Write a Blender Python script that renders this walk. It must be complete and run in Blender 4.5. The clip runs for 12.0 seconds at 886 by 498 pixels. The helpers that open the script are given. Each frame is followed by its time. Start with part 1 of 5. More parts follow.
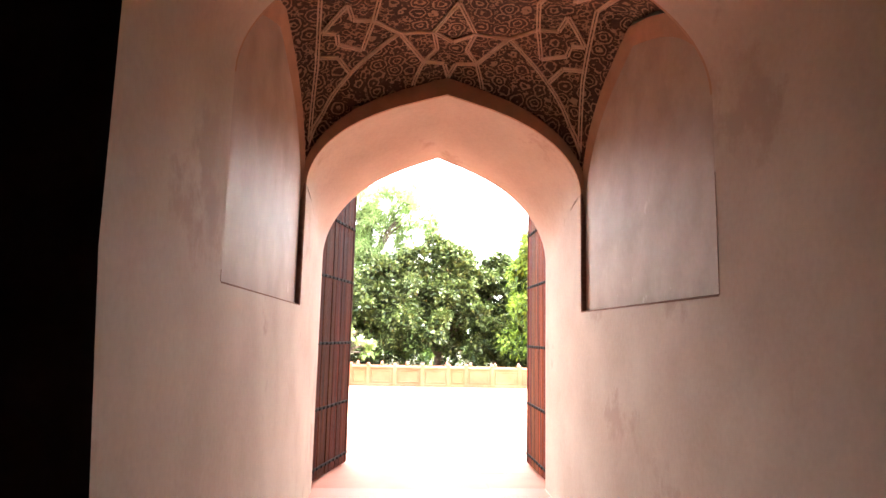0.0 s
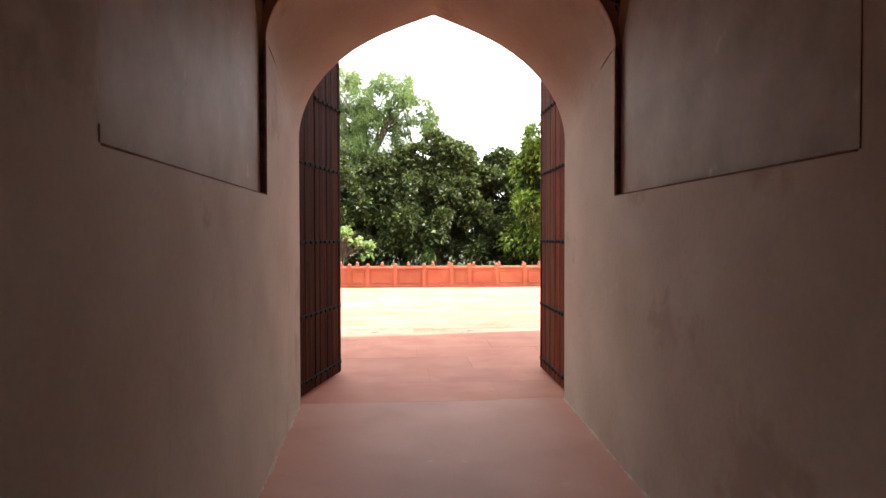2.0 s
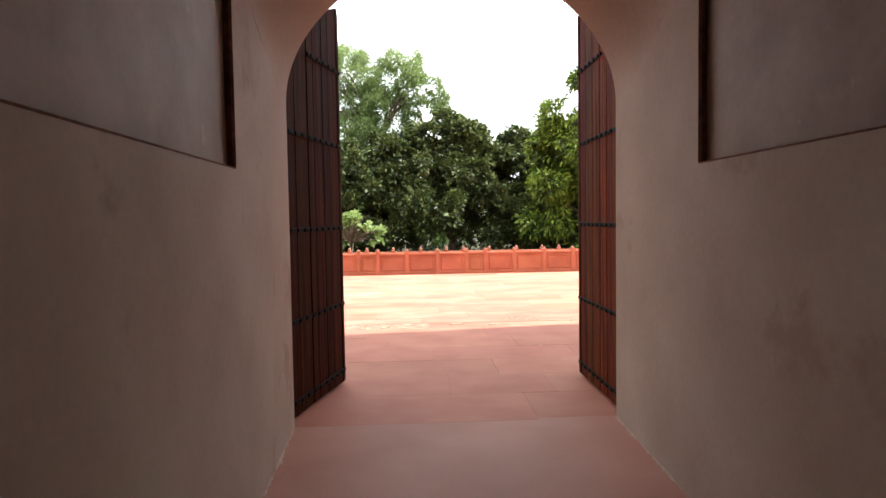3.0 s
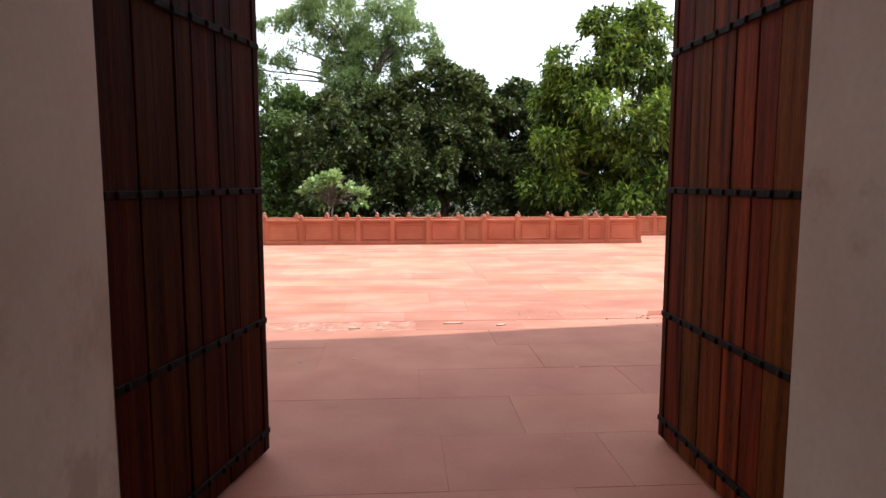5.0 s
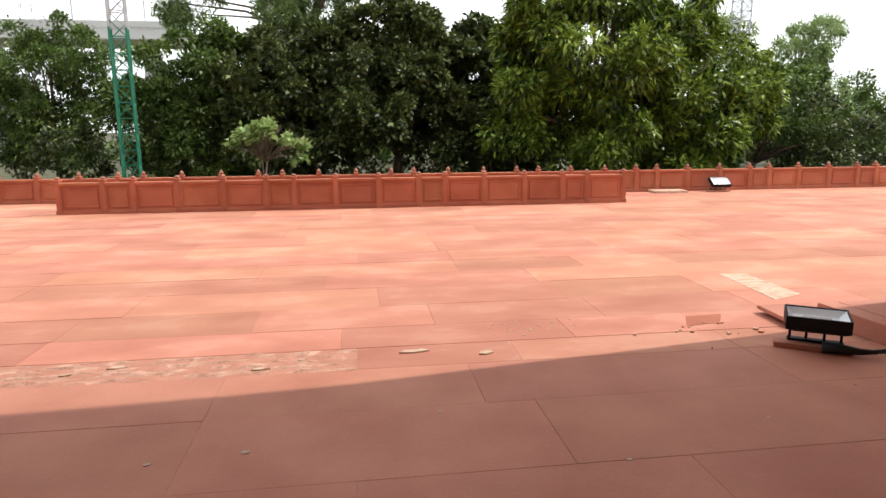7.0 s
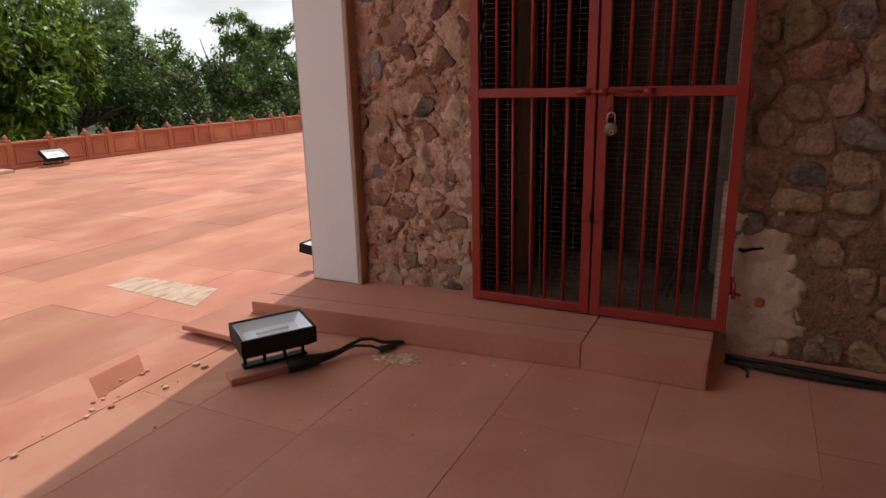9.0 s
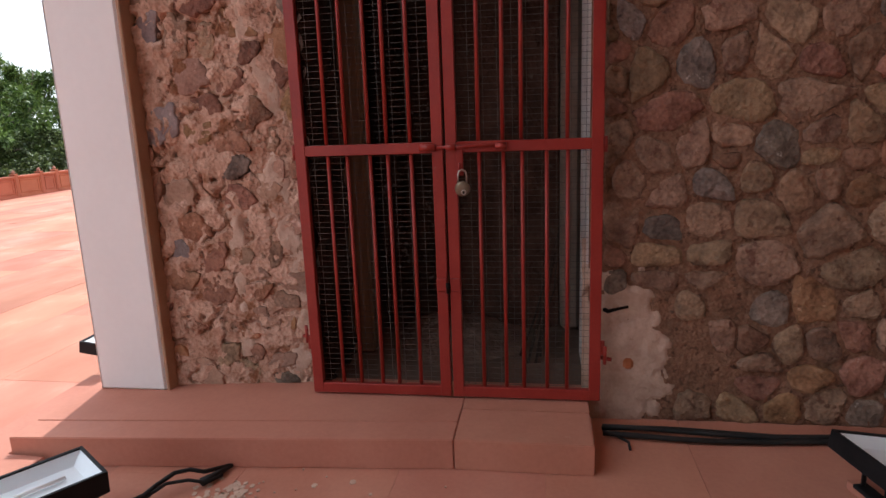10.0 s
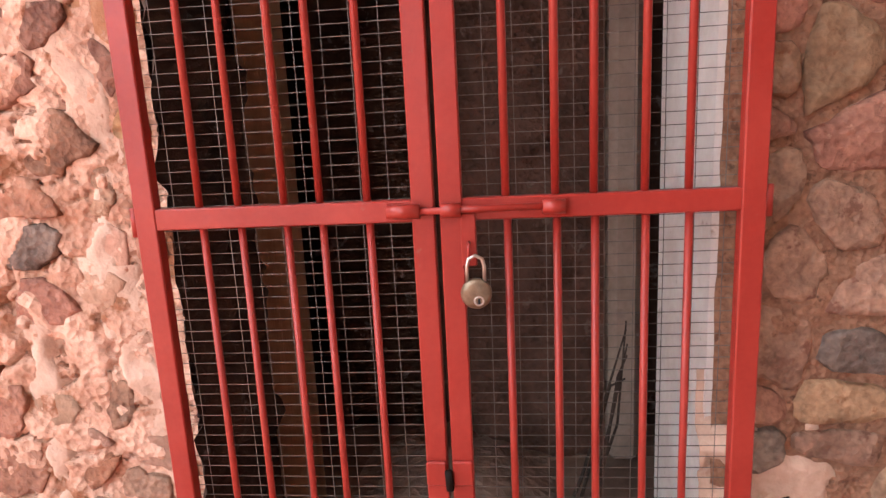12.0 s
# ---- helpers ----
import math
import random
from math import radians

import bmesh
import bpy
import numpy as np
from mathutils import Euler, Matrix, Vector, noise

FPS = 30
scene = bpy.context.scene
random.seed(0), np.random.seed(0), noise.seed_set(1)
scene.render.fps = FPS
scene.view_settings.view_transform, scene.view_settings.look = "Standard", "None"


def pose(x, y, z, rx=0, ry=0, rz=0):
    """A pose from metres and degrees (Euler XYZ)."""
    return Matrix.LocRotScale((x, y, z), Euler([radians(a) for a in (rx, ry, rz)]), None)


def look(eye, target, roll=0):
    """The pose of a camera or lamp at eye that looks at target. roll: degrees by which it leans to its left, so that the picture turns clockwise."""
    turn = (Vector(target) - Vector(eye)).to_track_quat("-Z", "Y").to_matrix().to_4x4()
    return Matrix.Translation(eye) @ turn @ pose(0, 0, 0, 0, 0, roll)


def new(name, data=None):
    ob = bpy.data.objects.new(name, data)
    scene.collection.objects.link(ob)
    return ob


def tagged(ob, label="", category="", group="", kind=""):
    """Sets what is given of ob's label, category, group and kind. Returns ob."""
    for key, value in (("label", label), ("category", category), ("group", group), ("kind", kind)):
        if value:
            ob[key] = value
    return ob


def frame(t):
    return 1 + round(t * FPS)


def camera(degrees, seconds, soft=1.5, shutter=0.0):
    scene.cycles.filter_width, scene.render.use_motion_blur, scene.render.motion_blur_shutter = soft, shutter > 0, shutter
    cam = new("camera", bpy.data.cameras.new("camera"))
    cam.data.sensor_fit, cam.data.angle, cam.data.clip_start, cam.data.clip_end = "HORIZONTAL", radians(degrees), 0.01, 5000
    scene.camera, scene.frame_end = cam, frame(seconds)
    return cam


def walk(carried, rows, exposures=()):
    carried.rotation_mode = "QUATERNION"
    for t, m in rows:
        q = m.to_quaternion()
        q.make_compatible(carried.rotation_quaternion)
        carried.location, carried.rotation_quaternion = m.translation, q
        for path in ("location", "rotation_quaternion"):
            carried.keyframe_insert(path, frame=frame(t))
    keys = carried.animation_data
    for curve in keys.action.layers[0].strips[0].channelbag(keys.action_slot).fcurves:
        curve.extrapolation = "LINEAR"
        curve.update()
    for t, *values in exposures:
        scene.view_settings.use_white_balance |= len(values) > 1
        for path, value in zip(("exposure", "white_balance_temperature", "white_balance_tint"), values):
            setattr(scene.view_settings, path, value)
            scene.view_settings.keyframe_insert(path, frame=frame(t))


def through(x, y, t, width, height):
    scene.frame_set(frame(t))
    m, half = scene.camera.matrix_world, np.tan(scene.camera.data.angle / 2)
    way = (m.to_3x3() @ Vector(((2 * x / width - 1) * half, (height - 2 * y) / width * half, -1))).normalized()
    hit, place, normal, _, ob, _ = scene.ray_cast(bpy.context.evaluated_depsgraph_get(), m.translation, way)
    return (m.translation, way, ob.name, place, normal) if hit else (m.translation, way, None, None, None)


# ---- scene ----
cam = camera(70.2, 12.0)
# seconds, stops, kelvin, tint
EXPOSURES = [(0, 3.4, 6350, 10), (0.5, 2.5, 6400, 10), (1, 1.85, 6450, 10), (1.5, 1.4, 6450, 10), (2.5, 0.98, 6400, 10), (3, 0.78, 6350, 10), (5, 0.1, 5950, 10), (6.5, -0.1, 6450, 10), (8.5, -0.75, 6450, 10),
             (9.5, -0.65, 6200, 10), (10, -0.1, 5900, 10), (10.5, 0.65, 5850, 10), (11, 1.02, 5950, 10), (11.5, 1.38, 6050, 10), (12, 1.8, 6050, 10)]
PATH = [
    (0, (-0.35, -0.598, 1.527), (-0.221, 1.38, 1.797), 1.3),
    (0.5, (-0.368, -0.502, 1.479), (-0.257, 1.493, 1.569), 0.8),
    (1, (-0.391, -0.321, 1.473), (-0.248, 1.674, 1.489), -0.2),
    (1.5, (-0.35, -0.037, 1.449), (-0.16, 1.954, 1.429), -0.5),
    (2, (-0.287, 0.403, 1.472), (-0.155, 2.399, 1.429), -0.1),
    (2.5, (-0.302, 0.881, 1.472), (-0.202, 2.877, 1.387), -0.1),
    (3, (-0.303, 1.454, 1.478), (-0.207, 3.45, 1.382), -0.9),
    (5, (-0.204, 3.851, 1.462), (-0.08, 5.835, 1.246), -0.0),
    (5.5, (-0.136, 4.407, 1.486), (-0.022, 6.388, 1.236), -0.2),
    (6, (-0.152, 4.916, 1.518), (0.002, 6.884, 1.193), -0.2),
    (6.5, (-0.114, 5.485, 1.517), (0.039, 7.446, 1.156), -0.3),
    (8.3, (0.288, 7.362, 1.464), (1.523, 8.857, 0.976), -1.6),
    (8.5, (0.389, 7.471, 1.468), (1.798, 8.794, 0.956), -2.1),
    (9, (0.675, 7.667, 1.469), (2.403, 8.528, 0.949), -1.4),
    (9.5, (0.918, 7.824, 1.475), (2.798, 8.351, 1.039), -1.3),
    (10, (1.168, 7.992, 1.525), (3.1, 8.303, 1.114), -2.1),
    (10.5, (1.483, 8.078, 1.536), (3.43, 8.344, 1.163), -2.1),
    (11, (1.879, 8.182, 1.528), (3.827, 8.423, 1.142), -1.6),
    (11.5, (2.258, 8.28, 1.507), (4.224, 8.43, 1.173), -2.1),
    (12, (2.66, 8.284, 1.586), (4.61, 8.482, 1.184), -2.9),
]
walk(cam, [(t, look(eye, target, roll)) for t, eye, target, roll in PATH], EXPOSURES)

# ---- light ----
SUN_EL, SUN_AZ = 52.0, 9.0          # the sun stands along +x, a little towards +y
world = bpy.data.worlds.new("sky")
scene.world = world
world.use_nodes = True
wn, wl = world.node_tree.nodes, world.node_tree.links
sky = wn.new("ShaderNodeTexSky")
sky.sky_type, sky.sun_disc = "NISHITA", False
sky.sun_elevation, sky.sun_rotation = radians(SUN_EL), radians(90 - SUN_AZ)
sky.dust_density, sky.air_density = 3.0, 1.3
cl_co, cl_map, cl_no, cl_ra = wn.new("ShaderNodeTexCoord"), wn.new("ShaderNodeMapping"), wn.new("ShaderNodeTexNoise"), wn.new("ShaderNodeValToRGB")
cl_map.inputs["Scale"].default_value = (1, 1, 3.0)
cl_no.inputs["Scale"].default_value, cl_no.inputs["Detail"].default_value = 2.2, 6
cl_ra.color_ramp.elements[0].position, cl_ra.color_ramp.elements[1].position = 0.22, 0.50
cl_mix = wn.new("ShaderNodeMixRGB")
cl_mix.inputs["Color2"].default_value = (13.5, 13.8, 14.2, 1)
wl.new(cl_co.outputs["Generated"], cl_map.inputs[0])
wl.new(cl_map.outputs[0], cl_no.inputs["Vector"])
wl.new(cl_no.outputs["Fac"], cl_ra.inputs[0])
wl.new(cl_ra.outputs[0], cl_mix.inputs["Fac"])
wl.new(sky.outputs[0], cl_mix.inputs["Color1"])
wl.new(cl_mix.outputs[0], wn["Background"].inputs[0])
wn["Background"].inputs[1].default_value = 0.14
sun = new("sun", bpy.data.lights.new("sun", "SUN"))
sun.data.energy, sun.data.angle, sun.data.color = 4.2, radians(0.6), (1.0, 0.95, 0.87)
to_sun = Vector((math.cos(radians(SUN_EL)) * math.cos(radians(SUN_AZ)), math.cos(radians(SUN_EL)) * math.sin(radians(SUN_AZ)), math.sin(radians(SUN_EL))))
sun.matrix_world = look(to_sun * 40, (0, 0, 0))


# ---- materials ----
def surface(name, c1, c2, scale=2.0, rough=0.8, bump=0.15, fine=60.0, rand=0.0, metal=0.0, spots=None, spot_scale=6.0, spot_at=0.62, stretch=(1, 1, 1), spec=0.3, fine_mix=0.25, island=0.0, grit=0.0):
    """Two colours mixed by broad and fine noise in world metres, with spots, relief and a random shade a piece."""
    m = bpy.data.materials.new(name)
    m.use_nodes = True
    nd, ln = m.node_tree.nodes, m.node_tree.links
    bsdf = nd["Principled BSDF"]
    geo = nd.new("ShaderNodeNewGeometry")
    mp = nd.new("ShaderNodeMapping")
    mp.inputs["Scale"].default_value = stretch
    ln.new(geo.outputs["Position"], mp.inputs[0])
    big, small = nd.new("ShaderNodeTexNoise"), nd.new("ShaderNodeTexNoise")
    for n, s, d in ((big, scale, 5), (small, fine, 4)):
        n.inputs["Scale"].default_value, n.inputs["Detail"].default_value = s, d
        ln.new(mp.outputs[0], n.inputs["Vector"])
    ramp = nd.new("ShaderNodeValToRGB")
    ramp.color_ramp.elements[0].position, ramp.color_ramp.elements[1].position = 0.33, 0.67
    ramp.color_ramp.elements[0].color, ramp.color_ramp.elements[1].color = (*c1, 1), (*c2, 1)
    mixf = nd.new("ShaderNodeMix")
    mixf.inputs["Factor"].default_value = fine_mix
    ln.new(big.outputs["Fac"], mixf.inputs["A"])
    ln.new(small.outputs["Fac"], mixf.inputs["B"])
    ln.new(mixf.outputs["Result"], ramp.inputs[0])
    col = ramp.outputs[0]
    if spots:
        sp, sr, sm = nd.new("ShaderNodeTexNoise"), nd.new("ShaderNodeValToRGB"), nd.new("ShaderNodeMixRGB")
        sp.inputs["Scale"].default_value, sp.inputs["Detail"].default_value = spot_scale, 8
        sp.inputs["Roughness"].default_value = 0.65
        ln.new(mp.outputs[0], sp.inputs["Vector"])
        sr.color_ramp.elements[0].position, sr.color_ramp.elements[1].position = spot_at, spot_at + 0.06
        ln.new(sp.outputs["Fac"], sr.inputs[0])
        ln.new(sr.outputs[0], sm.inputs["Fac"])
        ln.new(col, sm.inputs["Color1"])
        sm.inputs["Color2"].default_value = (*spots, 1)
        col = sm.outputs[0]
    if rand or island:
        hsv = nd.new("ShaderNodeHueSaturation")
        if rand:
            src = nd.new("ShaderNodeObjectInfo").outputs["Random"]
        else:
            src = geo.outputs["Random Per Island"]
        amount = rand or island
        mr, mh = nd.new("ShaderNodeMapRange"), nd.new("ShaderNodeMapRange")
        mr.inputs["To Min"].default_value, mr.inputs["To Max"].default_value = 1 - amount, 1 + amount
        mh.inputs["From Min"].default_value, mh.inputs["To Min"].default_value, mh.inputs["To Max"].default_value = 0.0, 0.5 - amount * 0.04, 0.5 + amount * 0.04
        ln.new(src, mr.inputs["Value"])
        wrap = nd.new("ShaderNodeMath")
        wrap.operation = "FRACT"
        mul = nd.new("ShaderNodeMath")
        mul.operation = "MULTIPLY"
        mul.inputs[1].default_value = 7.31
        ln.new(src, mul.inputs[0])
        ln.new(mul.outputs[0], wrap.inputs[0])
        ln.new(wrap.outputs[0], mh.inputs["Value"])
        ln.new(mr.outputs[0], hsv.inputs["Value"])
        ln.new(mh.outputs[0], hsv.inputs["Hue"])
        ln.new(col, hsv.inputs["Color"])
        col = hsv.outputs[0]
    ln.new(col, bsdf.inputs["Base Color"])
    rr = nd.new("ShaderNodeMapRange")
    rr.inputs["To Min"].default_value, rr.inputs["To Max"].default_value = max(0.05, rough - 0.12), min(1, rough + 0.1)
    ln.new(small.outputs["Fac"], rr.inputs["Value"])
    ln.new(rr.outputs[0], bsdf.inputs["Roughness"])
    bsdf.inputs["Metallic"].default_value = metal
    bsdf.inputs["Specular IOR Level"].default_value = spec
    if bump:
        b1, b2 = nd.new("ShaderNodeBump"), nd.new("ShaderNodeBump")
        b1.inputs["Strength"].default_value, b1.inputs["Distance"].default_value = bump, 0.03
        b2.inputs["Strength"].default_value, b2.inputs["Distance"].default_value = bump, 0.006
        ln.new(big.outputs["Fac"], b1.inputs["Height"])
        ln.new(small.outputs["Fac"], b2.inputs["Height"])
        ln.new(b1.outputs[0], b2.inputs["Normal"])
        last = b2
        if grit:
            vor, b3 = nd.new("ShaderNodeTexVoronoi"), nd.new("ShaderNodeBump")
            vor.inputs["Scale"].default_value = grit
            ln.new(geo.outputs["Position"], vor.inputs["Vector"])
            b3.inputs["Strength"].default_value, b3.inputs["Distance"].default_value = 0.6, 0.012
            ln.new(vor.outputs["Distance"], b3.inputs["Height"])
            ln.new(b2.outputs[0], b3.inputs["Normal"])
            last = b3
        ln.new(last.outputs[0], bsdf.inputs["Normal"])
    return m


def foliage(name, c1, c2, through=0.35):
    m = bpy.data.materials.new(name)
    m.use_nodes = True
    nd, ln = m.node_tree.nodes, m.node_tree.links
    bsdf, out = nd["Principled BSDF"], nd["Material Output"]
    geo, ramp = nd.new("ShaderNodeNewGeometry"), nd.new("ShaderNodeValToRGB")
    ramp.color_ramp.elements[0].color, ramp.color_ramp.elements[1].color = (*c1, 1), (*c2, 1)
    ramp.color_ramp.elements[0].position, ramp.color_ramp.elements[1].position = 0.28, 0.78
    no, ad = nd.new("ShaderNodeTexNoise"), nd.new("ShaderNodeMix")
    no.inputs["Scale"].default_value = 0.7
    ln.new(geo.outputs["Position"], no.inputs["Vector"])
    ad.inputs["Factor"].default_value = 0.5
    ln.new(geo.outputs["Random Per Island"], ad.inputs["A"])
    ln.new(no.outputs["Fac"], ad.inputs["B"])
    ln.new(ad.outputs["Result"], ramp.inputs[0])
    ln.new(ramp.outputs[0], bsdf.inputs["Base Color"])
    bsdf.inputs["Roughness"].default_value = 0.45
    bsdf.inputs["Specular IOR Level"].default_value = 0.4
    tr, mx = nd.new("ShaderNodeBsdfTranslucent"), nd.new("ShaderNodeMixShader")
    ln.new(ramp.outputs[0], tr.inputs["Color"])
    mx.inputs[0].default_value = through
    ln.new(bsdf.outputs[0], mx.inputs[1])
    ln.new(tr.outputs[0], mx.inputs[2])
    ln.new(mx.outputs[0], out.inputs["Surface"])
    return m


def stucco_carved(name):
    """Dark brown carved plaster: ringed rosettes with small leaves and tendrils between them."""
    m = surface(name, (0.050, 0.024, 0.014), (0.085, 0.042, 0.024), 5, 0.9, 0.3, 80)
    nd, ln = m.node_tree.nodes, m.node_tree.links
    bsdf = nd["Principled BSDF"]
    base = bsdf.inputs["Base Color"].links[0].from_socket
    geo = nd.new("ShaderNodeNewGeometry")
    masks = []
    for scale, rings, lo, hi, jitter in ((6.5, 30.0, 0.30, 0.62, 0.55), (24.0, 11.0, 0.25, 0.60, 1.0)):
        vor, warp, addv = nd.new("ShaderNodeTexVoronoi"), nd.new("ShaderNodeTexNoise"), nd.new("ShaderNodeVectorMath")
        vor.inputs["Scale"].default_value, vor.inputs["Randomness"].default_value = scale, jitter
        warp.inputs["Scale"].default_value = scale * 3.2
        addv.operation = "MULTIPLY_ADD"
        addv.inputs[1].default_value = (0.32 / scale, 0.32 / scale, 0.32 / scale)
        ln.new(geo.outputs["Position"], warp.inputs["Vector"])
        ln.new(warp.outputs["Color"], addv.inputs[0])
        ln.new(geo.outputs["Position"], addv.inputs[2])
        ln.new(addv.outputs[0], vor.inputs["Vector"])
        mul, sine, ramp = nd.new("ShaderNodeMath"), nd.new("ShaderNodeMath"), nd.new("ShaderNodeMapRange")
        mul.operation, sine.operation = "MULTIPLY", "COSINE"
        mul.inputs[1].default_value = rings
        ln.new(vor.outputs["Distance"], mul.inputs[0])
        ln.new(mul.outputs[0], sine.inputs[0])
        ramp.inputs["From Min"].default_value, ramp.inputs["From Max"].default_value = lo, hi
        ln.new(sine.outputs[0], ramp.inputs["Value"])
        near = nd.new("ShaderNodeMapRange")
        near.inputs["From Min"].default_value, near.inputs["From Max"].default_value = 0.60, 0.54
        ln.new(vor.outputs["Distance"], near.inputs["Value"])
        masks.append((ramp.outputs[0], near.outputs[0]))
    pick = nd.new("ShaderNodeMix")
    ln.new(masks[0][1], pick.inputs["Factor"])
    ln.new(masks[1][0], pick.inputs["A"])
    ln.new(masks[0][0], pick.inputs["B"])
    mx = nd.new("ShaderNodeMixRGB")
    mx.inputs["Color2"].default_value = (0.34, 0.205, 0.13, 1)
    ln.new(pick.outputs["Result"], mx.inputs["Fac"])
    ln.new(base, mx.inputs["Color1"])
    ln.new(mx.outputs[0], bsdf.inputs["Base Color"])
    relief = nd.new("ShaderNodeBump")
    relief.inputs["Strength"].default_value, relief.inputs["Distance"].default_value = 0.8, 0.012
    ln.new(pick.outputs["Result"], relief.inputs["Height"])
    ln.new(relief.outputs[0], bsdf.inputs["Normal"])
    return m


PLASTER = surface("plaster", (0.47, 0.376, 0.296), (0.60, 0.512, 0.42), 1.6, 0.78, 0.14, 30, spots=(0.45, 0.345, 0.272), spot_scale=1.1, spot_at=0.57, spec=0.25)
POLISHED = surface("polished_plaster", (0.36, 0.272, 0.21), (0.49, 0.39, 0.318), 3.0, 0.6, 0.12, 25, spots=(0.55, 0.45, 0.37), spot_scale=4, spot_at=0.64, spec=0.25)
# The unlit hall's darkness is put into this plaster's colour.
HALL = surface("shade_dark_hall_plaster", (0.05, 0.04, 0.034), (0.10, 0.082, 0.07), 1.5, 0.9, 0.15, 30)
LINE = surface("red_earth_line", (0.15, 0.07, 0.045), (0.27, 0.14, 0.095), 20, 0.9, 0.2)
BAND = surface("ochre_band", (0.36, 0.21, 0.13), (0.46, 0.28, 0.18), 6, 0.85, 0.15)
CARVED = stucco_carved("carved_stucco")
STRAP = surface("pale_strapwork", (0.50, 0.335, 0.23), (0.64, 0.45, 0.325), 12, 0.85, 0.2)
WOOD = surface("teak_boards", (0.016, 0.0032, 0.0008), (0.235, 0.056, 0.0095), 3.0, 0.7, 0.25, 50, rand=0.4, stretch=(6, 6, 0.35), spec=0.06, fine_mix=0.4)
# Same teak with the shade on the west leaf and battens painted in.
WOOD_SHADED = surface("shaded_teak_boards", (0.009, 0.0020, 0.0007), (0.078, 0.016, 0.0034), 3.0, 0.7, 0.25, 50, rand=0.30, stretch=(6, 6, 0.35), spec=0.05, fine_mix=0.4)
IRON = surface("forged_iron", (0.005, 0.0035, 0.003), (0.016, 0.010, 0.008), 12, 0.75, 0.25, 70, spec=0.12)
FLOOR = surface("worn_sandstone_floor", (0.43, 0.196, 0.143), (0.525, 0.268, 0.203), 1.4, 0.66, 0.08, 40, spots=(0.54, 0.36, 0.30), spot_scale=3.5, spot_at=0.66, spec=0.35)
SLAB = surface("red_sandstone_slab", (0.43, 0.165, 0.108), (0.545, 0.238, 0.163), 1.8, 0.72, 0.12, 45, rand=0.07, spec=0.3, spots=(0.62, 0.40, 0.31), spot_scale=9, spot_at=0.69)
PAVER = surface("sunlit_sandstone_paver", (0.45, 0.178, 0.113), (0.60, 0.268, 0.178), 1.6, 0.8, 0.12, 35, rand=0.13, spots=(0.575, 0.275, 0.188), spot_scale=1.6, spot_at=0.55, stretch=(0.7, 1.2, 1), fine_mix=0.12)
PAVER_FAR = surface("sandstone_paver_rest", (0.45, 0.178, 0.113), (0.60, 0.268, 0.178), 1.6, 0.8, 0.12, 35, island=0.13, spots=(0.575, 0.275, 0.188), spot_scale=1.6, spot_at=0.55, stretch=(0.7, 1.2, 1), fine_mix=0.12)
JOINT = surface("dusty_joint_mortar", (0.42, 0.185, 0.125), (0.56, 0.27, 0.19), 8, 0.95, 0.3, 60)
RUBBLE = surface("broken_lime_mortar", (0.38, 0.175, 0.12), (0.66, 0.41, 0.30), 9, 0.95, 0.9, 45, spots=(0.30, 0.14, 0.10), spot_scale=12, spot_at=0.62)
PALE = surface("pale_quartz_slab", (0.50, 0.32, 0.22), (0.68, 0.54, 0.41), 7, 0.8, 0.15, 40, spots=(0.48, 0.26, 0.18), spot_scale=5, spot_at=0.54, stretch=(1, 3, 1))
CARVED_RED = surface("carved_red_sandstone", (0.36, 0.115, 0.062), (0.46, 0.165, 0.095), 2.2, 0.8, 0.15, 50, rand=0.10)
FINIAL = surface("weathered_finial", (0.30, 0.13, 0.09), (0.42, 0.22, 0.16), 9, 0.85, 0.3, 50)
MARBLE = surface("white_painted_plaster", (0.77, 0.735, 0.715), (0.83, 0.80, 0.78), 1.2, 0.7, 0.05, 30)
MORTAR = surface("earthy_mortar", (0.14, 0.070, 0.042), (0.315, 0.17, 0.105), 7, 0.95, 1.0, 55, spots=(0.11, 0.055, 0.034), spot_scale=22, spot_at=0.58, fine_mix=0.5, grit=62)
MORTAR_PALE = surface("pale_lime_mortar", (0.34, 0.165, 0.10), (0.72, 0.48, 0.36), 6, 0.95, 0.9, 60, spots=(0.26, 0.115, 0.06), spot_scale=5.5, spot_at=0.56, fine_mix=0.35, grit=50)
